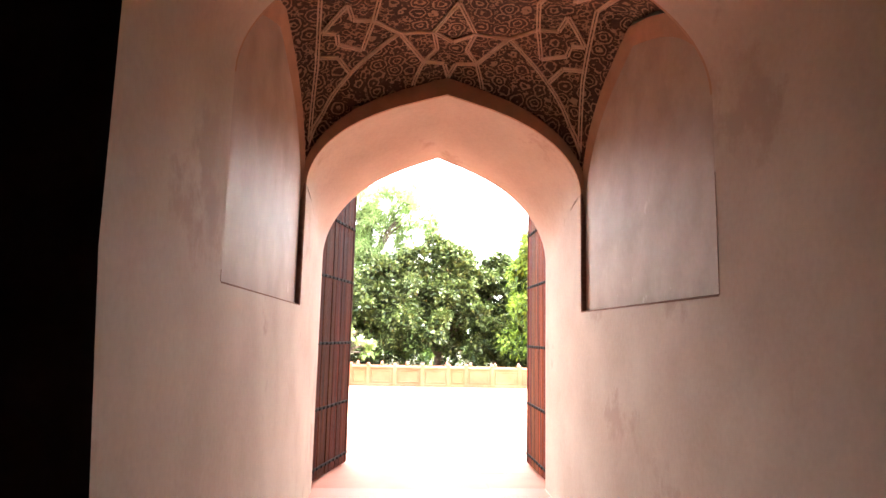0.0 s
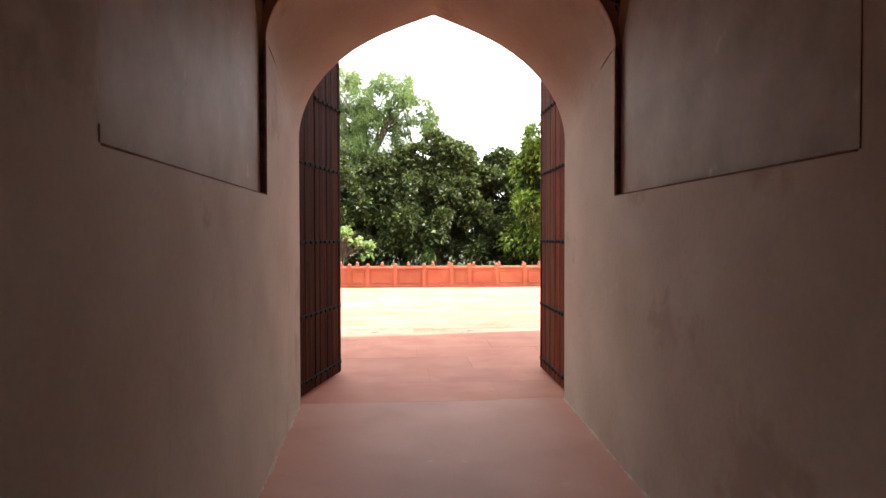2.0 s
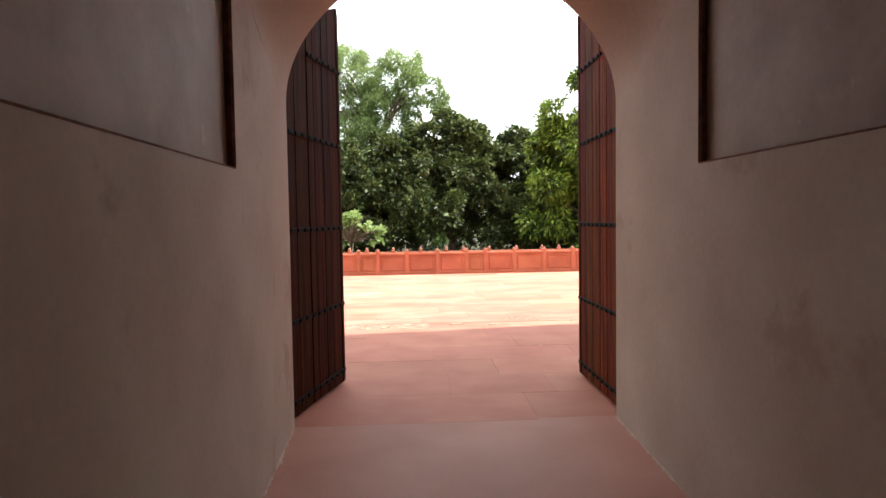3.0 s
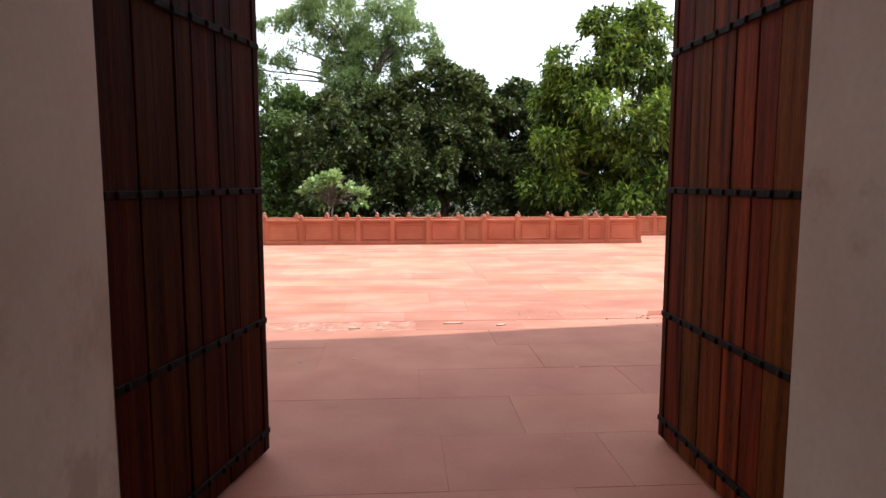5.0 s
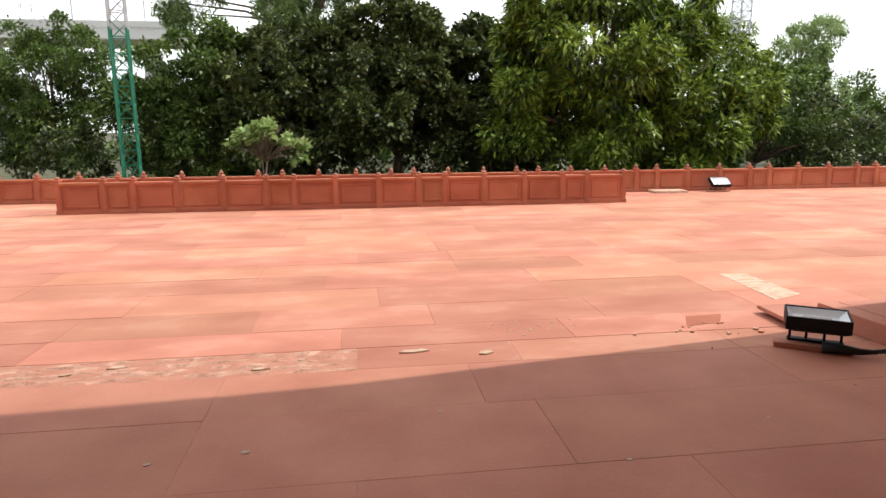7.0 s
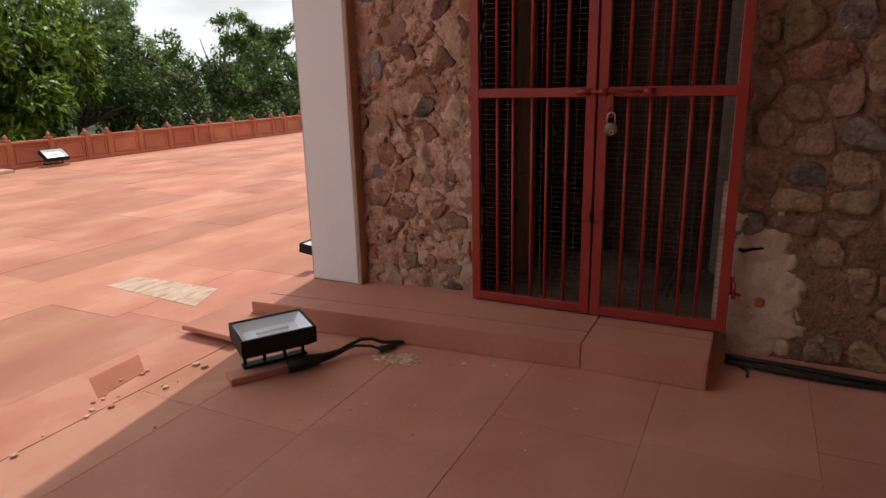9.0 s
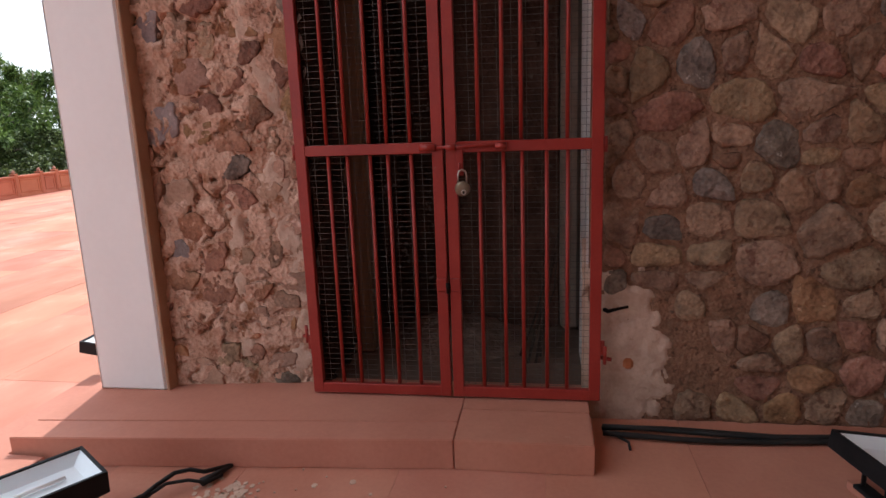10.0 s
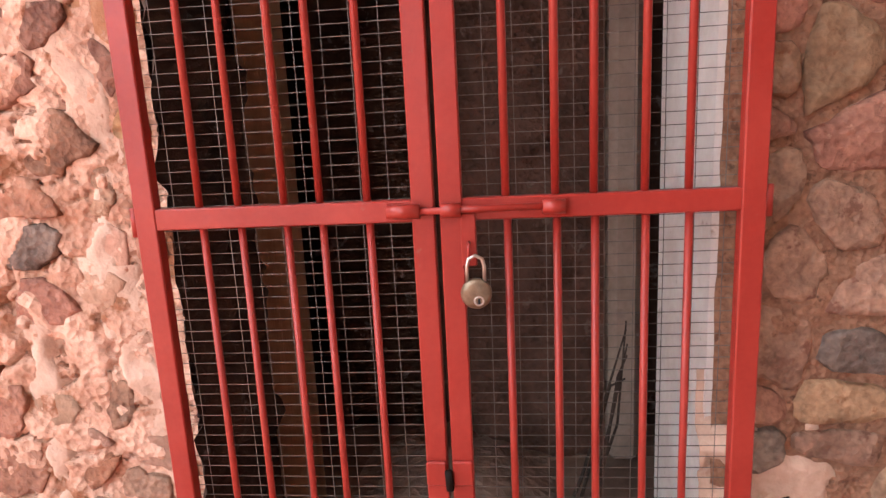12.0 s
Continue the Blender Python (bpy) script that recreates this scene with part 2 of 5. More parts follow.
STONES = [
    surface("orange_stone", (0.143, 0.068, 0.034), (0.414, 0.218, 0.118), 9, 0.85, 0.9, 60, rand=0.3, fine_mix=0.4, grit=38, spots=(0.52, 0.32, 0.20), spot_scale=14, spot_at=0.61),
    surface("slate_stone", (0.077, 0.057, 0.047), (0.280, 0.213, 0.177), 9, 0.85, 0.9, 60, rand=0.3, fine_mix=0.4, grit=38, spots=(0.62, 0.54, 0.48), spot_scale=11, spot_at=0.64),
    surface("ochre_stone", (0.124, 0.069, 0.040), (0.370, 0.224, 0.137), 9, 0.85, 0.9, 60, rand=0.26, fine_mix=0.4, grit=38, spots=(0.20, 0.095, 0.05), spot_scale=14, spot_at=0.57),
    surface("red_stone", (0.124, 0.053, 0.034), (0.381, 0.196, 0.129), 9, 0.85, 0.9, 60, rand=0.26, fine_mix=0.4, grit=38, spots=(0.42, 0.26, 0.18), spot_scale=14, spot_at=0.61),
    surface("grey_stone", (0.090, 0.063, 0.048), (0.325, 0.241, 0.185), 9, 0.85, 0.9, 60, rand=0.26, fine_mix=0.4, grit=38, spots=(0.60, 0.54, 0.48), spot_scale=13, spot_at=0.65),
    surface("brown_stone", (0.136, 0.077, 0.050), (0.414, 0.258, 0.168), 9, 0.85, 0.9, 60, rand=0.26, fine_mix=0.4, grit=38, spots=(0.16, 0.08, 0.05), spot_scale=14, spot_at=0.57),
]
DUSTY = [
    surface("dusty_pink_stone", (0.30, 0.155, 0.105), (0.50, 0.31, 0.225), 9, 0.9, 0.8, 60, rand=0.2, fine_mix=0.4, spots=(0.64, 0.45, 0.355), spot_scale=8, spot_at=0.54),
    surface("dusty_brown_stone", (0.20, 0.11, 0.075), (0.40, 0.245, 0.175), 9, 0.9, 0.8, 60, rand=0.25, fine_mix=0.4, spots=(0.62, 0.43, 0.34), spot_scale=8, spot_at=0.57),
    surface("dusty_slate_stone", (0.17, 0.125, 0.12), (0.31, 0.25, 0.235), 9, 0.9, 0.8, 60, rand=0.2, fine_mix=0.4, spots=(0.66, 0.52, 0.44), spot_scale=9, spot_at=0.60),
    surface("dusty_orange_stone", (0.33, 0.15, 0.07), (0.50, 0.27, 0.15), 9, 0.9, 0.8, 60, rand=0.2, fine_mix=0.4, spots=(0.62, 0.43, 0.33), spot_scale=8, spot_at=0.56),
]
PATCH = surface("pale_plaster_patch", (0.44, 0.285, 0.205), (0.65, 0.475, 0.37), 9, 0.9, 0.6, 60, spots=(0.44, 0.27, 0.19), spot_scale=12, spot_at=0.62)
BRICK = surface("orange_brick_scar", (0.40, 0.13, 0.05), (0.50, 0.20, 0.09), 20, 0.9, 0.4)
PAINT = surface("red_gloss_paint", (0.245, 0.018, 0.012), (0.325, 0.035, 0.024), 5, 0.42, 0.12, 60, spots=(0.27, 0.065, 0.05), spot_scale=16, spot_at=0.66, spec=0.4)
WIRE = surface("galvanised_wire", (0.09, 0.075, 0.065), (0.18, 0.15, 0.13), 30, 0.55, 0.0, metal=0.4)
STEEL = surface("worn_steel", (0.42, 0.38, 0.33), (0.55, 0.50, 0.44), 30, 0.35, 0.1, metal=0.9)
BRASS = surface("dull_padlock_body", (0.14, 0.10, 0.065), (0.25, 0.19, 0.13), 40, 0.45, 0.15, 90, metal=0.6)
BLACK = surface("black_enamel", (0.007, 0.007, 0.008), (0.014, 0.014, 0.015), 9, 0.6, 0.1, 60, spec=0.2)
RUBBER = surface("black_rubber_cable", (0.010, 0.010, 0.010), (0.025, 0.024, 0.023), 9, 0.6, 0.1)
# Sky mirrored in the missing lamp glass is put into this pale blue.
REFLECTOR = surface("lamp_reflector", (0.80, 0.85, 0.88), (0.88, 0.92, 0.94), 6, 0.35, 0.0, spec=0.5)
# CHAMBER floor and rubble colours carry the recess's darkness.
CHAMBER_FLOOR = surface("gloom_dusty_earth", (0.11, 0.07, 0.05), (0.19, 0.13, 0.095), 4, 0.95, 0.4, 40)
CHAMBER_BROWN = surface("gloom_brown_rubble", (0.042, 0.021, 0.014), (0.100, 0.052, 0.036), 7, 0.95, 0.9, 40, spots=(0.11, 0.08, 0.065), spot_scale=9, spot_at=0.62, grit=40)
STUB = surface("grey_beige_plaster", (0.20, 0.148, 0.112), (0.30, 0.235, 0.185), 5, 0.9, 0.4, 40, spots=(0.20, 0.15, 0.12), spot_scale=8, spot_at=0.62)
HEAP = surface("pale_dusty_earth", (0.13, 0.083, 0.06), (0.235, 0.16, 0.12), 9, 0.95, 0.6, 50, grit=30)
# Sooty stone, darkened further for the shade behind the gate.
CHAMBER = surface("sooty_gloom_rubble", (0.022, 0.013, 0.009), (0.075, 0.045, 0.031), 4, 0.95, 0.9, 35, spots=(0.13, 0.11, 0.10), spot_scale=9, spot_at=0.60)
WHITEWASH = surface("flaking_whitewash", (0.58, 0.50, 0.45), (0.74, 0.68, 0.63), 6, 0.9, 0.5, 40, spots=(0.34, 0.25, 0.20), spot_scale=9, spot_at=0.64)
TIMBER = surface("old_timber", (0.16, 0.085, 0.045), (0.26, 0.15, 0.085), 3, 0.8, 0.3, 50, stretch=(6, 6, 0.4))
TWIG = surface("dry_twig", (0.02, 0.014, 0.010), (0.05, 0.035, 0.026), 12, 0.9, 0.3)
BARK = surface("bark", (0.10, 0.075, 0.055), (0.20, 0.155, 0.12), 6, 0.95, 0.6, 40)
EARTH = surface("garden_earth", (0.05, 0.055, 0.025), (0.11, 0.10, 0.055), 0.8, 0.95, 0.3, 12)
GREEN_PAINT = surface("green_tower_paint", (0.02, 0.16, 0.095), (0.035, 0.22, 0.13), 8, 0.5, 0.1)
GREY_STEEL = surface("grey_tower_steel", (0.42, 0.44, 0.45), (0.52, 0.54, 0.55), 8, 0.5, 0.1, metal=0.2)
CONCRETE = surface("pale_concrete", (0.55, 0.54, 0.52), (0.64, 0.63, 0.61), 0.3, 0.9, 0.1, 6)
SIGN_RED = surface("red_cloth", (0.45, 0.03, 0.03), (0.5, 0.05, 0.04), 5, 0.8, 0.1)
LEAF_DARK = foliage("dark_mango_leaf", (0.018, 0.034, 0.009), (0.180, 0.225, 0.064), 0.15)
LEAF_MID = foliage("mid_green_leaf", (0.034, 0.072, 0.014), (0.21, 0.305, 0.068), 0.22)
LEAF_BRIGHT = foliage("bright_feathery_leaf", (0.014, 0.040, 0.004), (0.350, 0.480, 0.062), 0.25)
LEAF_PALE = foliage("pale_grey_green_leaf", (0.130, 0.190, 0.060), (0.400, 0.510, 0.200), 0.45)
LEAF_SAPLING = foliage("young_yellow_green_leaf", (0.200, 0.310, 0.080), (0.460, 0.580, 0.230), 0.35)


# ---- building blocks ----
def finish(bm, name, material, smooth=False):
    bmesh.ops.recalc_face_normals(bm, faces=bm.faces)
    me = bpy.data.meshes.new(name)
    bm.to_mesh(me)
    bm.free()
    me.materials.append(material)
    if smooth:
        me.polygons.foreach_set("use_smooth", [True] * len(me.polygons))
    return me


def part(name, bm, material, parent, label="", smooth=False):
    ob = new(name, finish(bm, name, material, smooth))
    ob.parent = parent
    return tagged(ob, label)


def solid(name, bm, material, smooth=False, **tags):
    return tagged(new(name, finish(bm, name, material, smooth)), **tags)


def holder(name, at=(0, 0, 0), rz=0, **tags):
    ob = new(name)
    ob.empty_display_size = 0.2
    ob.matrix_basis = pose(*at, 0, 0, rz)
    return tagged(ob, **tags)


def add_box(bm, x0, x1, y0, y1, z0, z1, bevel=0.0):
    made = bmesh.ops.create_cube(bm, size=1)["verts"]
    for v in made:
        v.co = Vector(((x0 + x1) / 2 + v.co.x * (x1 - x0), (y0 + y1) / 2 + v.co.y * (y1 - y0), (z0 + z1) / 2 + v.co.z * (z1 - z0)))
    if bevel:
        edges = list({e for v in made for e in v.link_edges})
        bmesh.ops.bevel(bm, geom=edges, offset=bevel, segments=1, affect="EDGES")
    return bm


def box(x0, x1, y0, y1, z0, z1, bevel=0.0):
    return add_box(bmesh.new(), x0, x1, y0, y1, z0, z1, bevel)


def add_tube(bm, pts, r, sides=8, r_end=None, cap=True):
    """A round bar along pts, tapering from r to r_end."""
    pts = [Vector(p) for p in pts]
    rings, side = [], None
    for i, p in enumerate(pts):
        way = (pts[min(i + 1, len(pts) - 1)] - pts[max(i - 1, 0)]).normalized()
        if side is None:
            side = way.orthogonal().normalized()
        side = (side - way * side.dot(way)).normalized()
        up = way.cross(side)
        rr = r if r_end is None else r + (r_end - r) * i / (len(pts) - 1)
        rings.append([bm.verts.new(p + (side * math.cos(a) + up * math.sin(a)) * rr) for a in (2 * math.pi * k / sides for k in range(sides))])
    for a, b in zip(rings, rings[1:]):
        for k in range(sides):
            bm.faces.new((a[k], a[(k + 1) % sides], b[(k + 1) % sides], b[k]))
    if cap:
        bm.faces.new(rings[0][::-1])
        bm.faces.new(rings[-1])
    return bm


def tube(pts, r, sides=8, r_end=None):
    return add_tube(bmesh.new(), pts, r, sides, r_end)


def loft(rows):
    """A skin through rows of points of equal length."""
    bm = bmesh.new()
    grid = [[bm.verts.new(p) for p in row] for row in rows]
    for a, b in zip(grid, grid[1:]):
        for k in range(len(a) - 1):
            bm.faces.new((a[k], a[k + 1], b[k + 1], b[k]))
    return bm


def sheet(loops):
    """A flat face with holes, filled between its loops."""
    bm = bmesh.new()
    edges = []
    for loop in loops:
        vs = [bm.verts.new(p) for p in loop]
        edges += [bm.edges.new((a, b)) for a, b in zip(vs, vs[1:] + vs[:1])]
    bmesh.ops.triangle_fill(bm, use_beauty=True, use_dissolve=False, edges=edges)
    return bm


def swell(a):
    """Rise of a four-centred arch, 1 at the crown and 0 at the springing."""
    a = min(abs(a), 1.0)
    return (1 - 0.4 * a) * math.sqrt(max(0.0, 1 - a ** 3.9))


def arch(half, spring, crown, n=20, middle=0.0):
    """Points (s, z) of an arch from one springing to the other."""
    out = []
    for i in range(2 * n + 1):
        a = math.sin((i / n - 1) * math.pi / 2)
        out.append((middle + a * half, spring + (crown - spring) * swell(a)))
    return out


# ---- plan (metres) ----
HALF, Y_HALL, Y_BAY0, Y_BAY1, Y_DOOR = 1.17, 1.15, 2.32, 4.645, 5.955
NICHE_Z, SPRING = 1.745, 2.75
X_SIDE, X_PIER, Y_FRONT, Y_PIER = 4.22, 4.045, 10.36, 9.98
GATE_Y0, GATE_Y1, GATE_X, STEP_Z = 7.72, 9.16, 4.09, 0.142


def wall_x(y, z):
    """The passage's walls stand wider apart above than at the inner floor."""
    inner = min(max((Y_DOOR - y) / 2.6, 0), 1)
    return HALF - 0.10 * inner * min(max(1 - z / NICHE_Z, 0), 1)


def reveal_spring(y):
    f = min(max((y - Y_BAY1) / (Y_DOOR - Y_BAY1), 0), 1)
    f = f * f * (3 - 2 * f)
    return SPRING + (2.3 - SPRING) * f, 3.59 + (3.40 - 3.59) * f


# ---- passage walls ----
def passage_wall(name, s):
    bm = bmesh.new()
    ys = [Y_HALL, 1.75, Y_BAY0, 2.8, 3.3, 3.8, 4.25, Y_BAY1, 5.0, 5.35, 5.7, Y_DOOR]
    zs = [0, 0.15, 0.4, 0.8, 1.2, NICHE_Z]
    grid = {}
    for y in ys:
        for z in zs:
            wob = 0.006 * noise.noise((y * 1.3, z * 1.3, s * 5.0)) * (1 if z < NICHE_Z else 0)
            grid[y, z] = bm.verts.new((s * (wall_x(y, z) + wob), y, z - (0.02 if z == 0 else 0)))
    for y0, y1 in zip(ys, ys[1:]):
        for z0, z1 in zip(zs, zs[1:]):
            bm.faces.new((grid[y0, z0], grid[y1, z0], grid[y1, z1], grid[y0, z1]))
    for span in ([Y_HALL, 1.75, Y_BAY0], [Y_BAY1, 5.0, 5.35, 5.7, Y_DOOR]):
        tops = [bm.verts.new((s * HALF, y, reveal_spring(y)[0])) for y in span]
        for i in range(len(span) - 1):
            bm.faces.new((grid[span[i], NICHE_Z], grid[span[i + 1], NICHE_Z], tops[i + 1], tops[i]))
    wall = solid(name, bm, PLASTER, True, label="cream limewashed plaster passage wall with soft stains", category="wall", kind="structure")
    deep = HALF + 0.045
    part("groove", box(*sorted((s * (HALF - 0.002), s * (HALF + 0.02))), Y_BAY0 + 0.01, Y_BAY1 - 0.01, NICHE_Z - 0.006, NICHE_Z + 0.002, 0.001), LINE, wall, "dark red groove along the panel's foot")
    part("groove", box(*sorted((s * (HALF - 0.002), s * (HALF + 0.02))), Y_BAY0 - 0.003, Y_BAY0 + 0.004, NICHE_Z, 2.35 if s > 0 else 1.80, 0.001), LINE, wall, "dark upright groove beside the panel")
    # recessed arched panel and the dark grooves that edge it
    inner = [(s * deep, y, z) for y, z in arch((Y_BAY1 - Y_BAY0) / 2, 2.6, 3.56, 16, (Y_BAY0 + Y_BAY1) / 2)]
    panel = sheet([[(s * deep, Y_BAY0, NICHE_Z)] + inner + [(s * deep, Y_BAY1, NICHE_Z)]])
    part("niche_panel", panel, POLISHED, wall, "burnished plaster panel in an arched recess")
    part("groove", loft([[(s * HALF, Y_BAY0, NICHE_Z), (s * HALF, Y_BAY1, NICHE_Z)], [(s * deep, Y_BAY0, NICHE_Z + 0.012), (s * deep, Y_BAY1, NICHE_Z + 0.012)]]), LINE, wall, "dark red groove under the panel")
    for y in (Y_BAY0, Y_BAY1):
        top = SPRING + 0.03
        lip = 0.012 if y == Y_BAY1 else -0.008
        part("groove", loft([[(s * HALF, y, NICHE_Z), (s * HALF, y, top)], [(s * (HALF + 0.014), y - lip, NICHE_Z), (s * (HALF + 0.014), y - lip, top)], [(s * (HALF + 0.016), y, NICHE_Z), (s * (HALF + 0.016), y, top)], [(s * deep, y, NICHE_Z), (s * deep, y, top)]]), LINE, wall, "dark upright groove beside the panel")
    v2 = [(s * 1.185, y, z) for y, z in arch((Y_BAY1 - Y_BAY0) / 2, 2.78, 3.70, 16, (Y_BAY0 + Y_BAY1) / 2)]
    part("arch_band", loft([inner, v2]), BAND, wall, "ochre band round the panel's pointed arch", True)
    return wall


def debris_line(s):
    """Crumbled plaster and dust along the foot of a wall."""
    rows, rg = [], random.Random(60 + s)
    y = 1.3
    while y < 5.98:
        w = 0.001 + 0.045 * max(0, noise.noise((y * 3.3, s * 3.0, 0))) + rg.uniform(0, 0.014) * (rg.random() < 0.4)
        x = wall_x(y, 0.02)
        rows.append([(s * (x + 0.01), y, 0.006 + w * 0.7), (s * (x - w * 0.5), y, 0.004 + w * 0.3), (s * (x - w), y, 0.001)])
        y += 0.035
    solid("baseboard_debris", loft(rows), PLASTER, label="crumbled pale plaster along the wall's foot", category="debris", kind="structure")


debris_line(-1)
debris_line(1)
passage_wall("wall_west", -1)
passage_wall("wall_east", 1)

# front and inner transverse arch bands, smooth vaults
for y, sign in ((Y_BAY1, -1), (Y_BAY0, 1)):
    low = [(x, y, z) for x, z in arch(HALF, SPRING, 3.59)]
    lip = [(x, y + sign * 0.02, z) for x, z in arch(HALF, SPRING + 0.002, 3.595)]
    high = [(x, y + sign * 0.02, z) for x, z in arch(1.215, 2.78, 3.745)]
    solid("trim_arch", loft([low, lip, high]), BAND, False, label="dark ochre band along the pointed arch", category="trim", kind="structure")
rows = []
for i in range(13):
    y = Y_BAY1 + (Y_DOOR - Y_BAY1) * i / 12
    rows.append([(x, y, z) for x, z in arch(HALF, *reveal_spring(y))])
solid("ceiling_outer_arch", loft(rows), PLASTER, True, label="smooth pale plaster soffit of the pointed gateway arch", category="ceiling", kind="structure")
solid("ceiling_inner_arch", loft([[(x, y, z) for x, z in arch(HALF, SPRING, 3.59)] for y in (Y_HALL, 1.75, Y_BAY0)]), PLASTER, True, label="plain plaster soffit of the inner arch", category="ceiling", kind="structure")


def vault_z(x, y):
    a, b = swell(x / 1.215), swell((y - (Y_BAY0 + Y_BAY1) / 2) / ((Y_BAY1 - Y_BAY0) / 2))
    return 2.78 + 0.96 * (1 - (1 - a) * (1 - b)) + 0.12 * a * b


N = 36
rows = []
for j in range(N + 1):
    y = (Y_BAY0 + Y_BAY1) / 2 + math.sin((j / N * 2 - 1) * math.pi / 2) * (Y_BAY1 - Y_BAY0) / 2
    rows.append([(math.sin((i / N * 2 - 1) * math.pi / 2) * 1.215, y, vault_z(math.sin((i / N * 2 - 1) * math.pi / 2) * 1.215, y)) for i in range(N + 1)])
vault = solid("ceiling_vault", loft(rows), CARVED, True, label="brown vault of carved stucco with rosettes and star strapwork", category="ceiling", kind="structure")

# strapwork of the vault: one quarter's lines, mirrored along and across the bay
STRAPS = [
    [(-1.17, 4.62), (-1.06, 4.58), (-0.82, 4.37), (-0.63, 4.18), (-0.42, 3.95)], [(-0.42, 3.95), (-0.22, 4.37), (-0.30, 4.63)],
    [(0, 4.63), (-0.05, 4.43), (-0.22, 4.37), (-0.12, 4.2), (-0.16, 3.95), (0, 4.11)], [(-0.16, 3.95), (-0.42, 3.95), (-0.61, 3.78), (-0.55, 3.48)],
    [(-0.16, 3.95), (0, 3.56)], [(-0.61, 3.78), (-0.71, 4.13), (-0.89, 4.02), (-0.89, 3.9), (-0.99, 3.87)],
    [(-1.05, 4.11), (-0.9, 4.17), (-0.82, 4.37)], [(-0.96, 3.48), (-1.07, 4.21), (-1.16, 4.62)], [(-0.78, 3.58), (-0.99, 3.87)], [(-0.78, 3.58), (-0.76, 3.76), (-0.61, 3.78)]]


def strap(line, off, sx, sy):
    mid = (Y_BAY0 + Y_BAY1) / 2
    bm = bmesh.new()
    for (x0, y0), (x1, y1) in zip(line, line[1:]):
        n = max(2, int(math.hypot(x1 - x0, y1 - y0) / 0.05))
        nx, ny = (y1 - y0), -(x1 - x0)
        k = math.hypot(nx, ny)
        nx, ny = nx / k, ny / k
        sec = []
        for i in range(n + 1):
            px, py = x0 + (x1 - x0) * i / n + nx * off, y0 + (y1 - y0) * i / n + ny * off
            row = []
            for w, h in ((-0.0065, 0.004), (-0.005, -0.012), (0.005, -0.012), (0.0065, 0.004)):
                qx, qy = min(max(px + nx * w, -1.2), 1.2), min(max(py + ny * w, 2.33), 4.635)
                qx, qy = sx * qx, mid + sy * (qy - mid)
                row.append((qx, qy, vault_z(qx, qy) + h))
            sec.append(row)
        grid = [[bm.verts.new(p) for p in row] for row in sec]
        for a, b in zip(grid, grid[1:]):
            for q in range(3):
                bm.faces.new((a[q], a[q + 1], b[q + 1], b[q]))
    return bm


for sx in (1, -1):
    for sy in (1, -1):
        for line in STRAPS:
            for off in (-0.011, 0.011):
                strap_ob = part("strapwork", strap(line, off, sx, sy), STRAP, vault, "pale raised plaster strapwork")

# ---- dark hall behind the walker ----
hole = [(-wall_x(Y_HALL, 0), Y_HALL, -0.02), (-wall_x(Y_HALL, 0), Y_HALL, 0), (-HALF, Y_HALL, NICHE_Z)] + [(x, Y_HALL, z) for x, z in arch(HALF, SPRING, 3.59)] + [(HALF, Y_HALL, NICHE_Z), (wall_x(Y_HALL, 0), Y_HALL, 0), (wall_x(Y_HALL, 0), Y_HALL, -0.02)]
# HALL colour holds the hall's gloom, so it bounces little light.
solid("wall_hall_north", sheet([[(-4, Y_HALL, -0.02)] + hole + [(4, Y_HALL, -0.02), (4, Y_HALL, 5), (-4, Y_HALL, 5)]]), HALL, label="wall round the passage's mouth with shade in its colour", category="wall", kind="structure")
solid("wall_hall_south", box(-4.3, 4.3, -5.3, -5, 0, 5), HALL, label="unseen inner hall wall with gloom in its plaster colour", category="wall", kind="structure")
solid("wall_hall_west", box(-4.3, -4, -5, Y_HALL, 0, 5), HALL, label="unseen inner hall wall with gloom in its plaster colour", category="wall", kind="structure")
solid("wall_hall_east", box(4, 4.3, -5, Y_HALL, 0, 5), HALL, label="unseen inner hall wall with gloom in its plaster colour", category="wall", kind="structure")
solid("ceiling_hall", box(-4.3, 4.3, -5.3, Y_HALL, 5, 5.3), HALL, label="unseen inner hall ceiling with gloom in its plaster colour", category="ceiling", kind="structure")

# ---- portal recess: back wall, west wall, vault, facade, roof ----
arch_d = [(x, Y_DOOR, z) for x, z in arch(HALF, 2.3, 3.40)]
# Unseen vault, added to hold back sky light and bounce some down.
solid("ceiling_portal_added", loft([[(x, y, z) for x, z in arch(X_SIDE, 5.2, 7.8)] for y in (Y_DOOR, 8, Y_FRONT)]), PLASTER, True, label="unseen plaster vault added to shape the portal's light", category="ceiling", kind="structure")
solid("wall_portal_back", sheet([[(-X_SIDE, Y_DOOR, 0), (-HALF, Y_DOOR, 0)] + arch_d + [(HALF, Y_DOOR, 0), (X_SIDE, Y_DOOR, 0), (X_SIDE, Y_DOOR, 10.5), (-X_SIDE, Y_DOOR, 10.5)]]), PLASTER, label="plastered back wall of the portal round the doorway", category="wall", kind="structure")
solid("wall_portal_west", box(-X_SIDE - 0.4, -X_SIDE, Y_DOOR, Y_FRONT, 0, 10.5), MORTAR, label="rubble side wall of the portal", category="wall", kind="structure")
# The arch overhead is out of view; its height sets the skylight.
arch_p = [(x, Y_FRONT, z) for x, z in arch(X_PIER, 5.1, 7.7)]
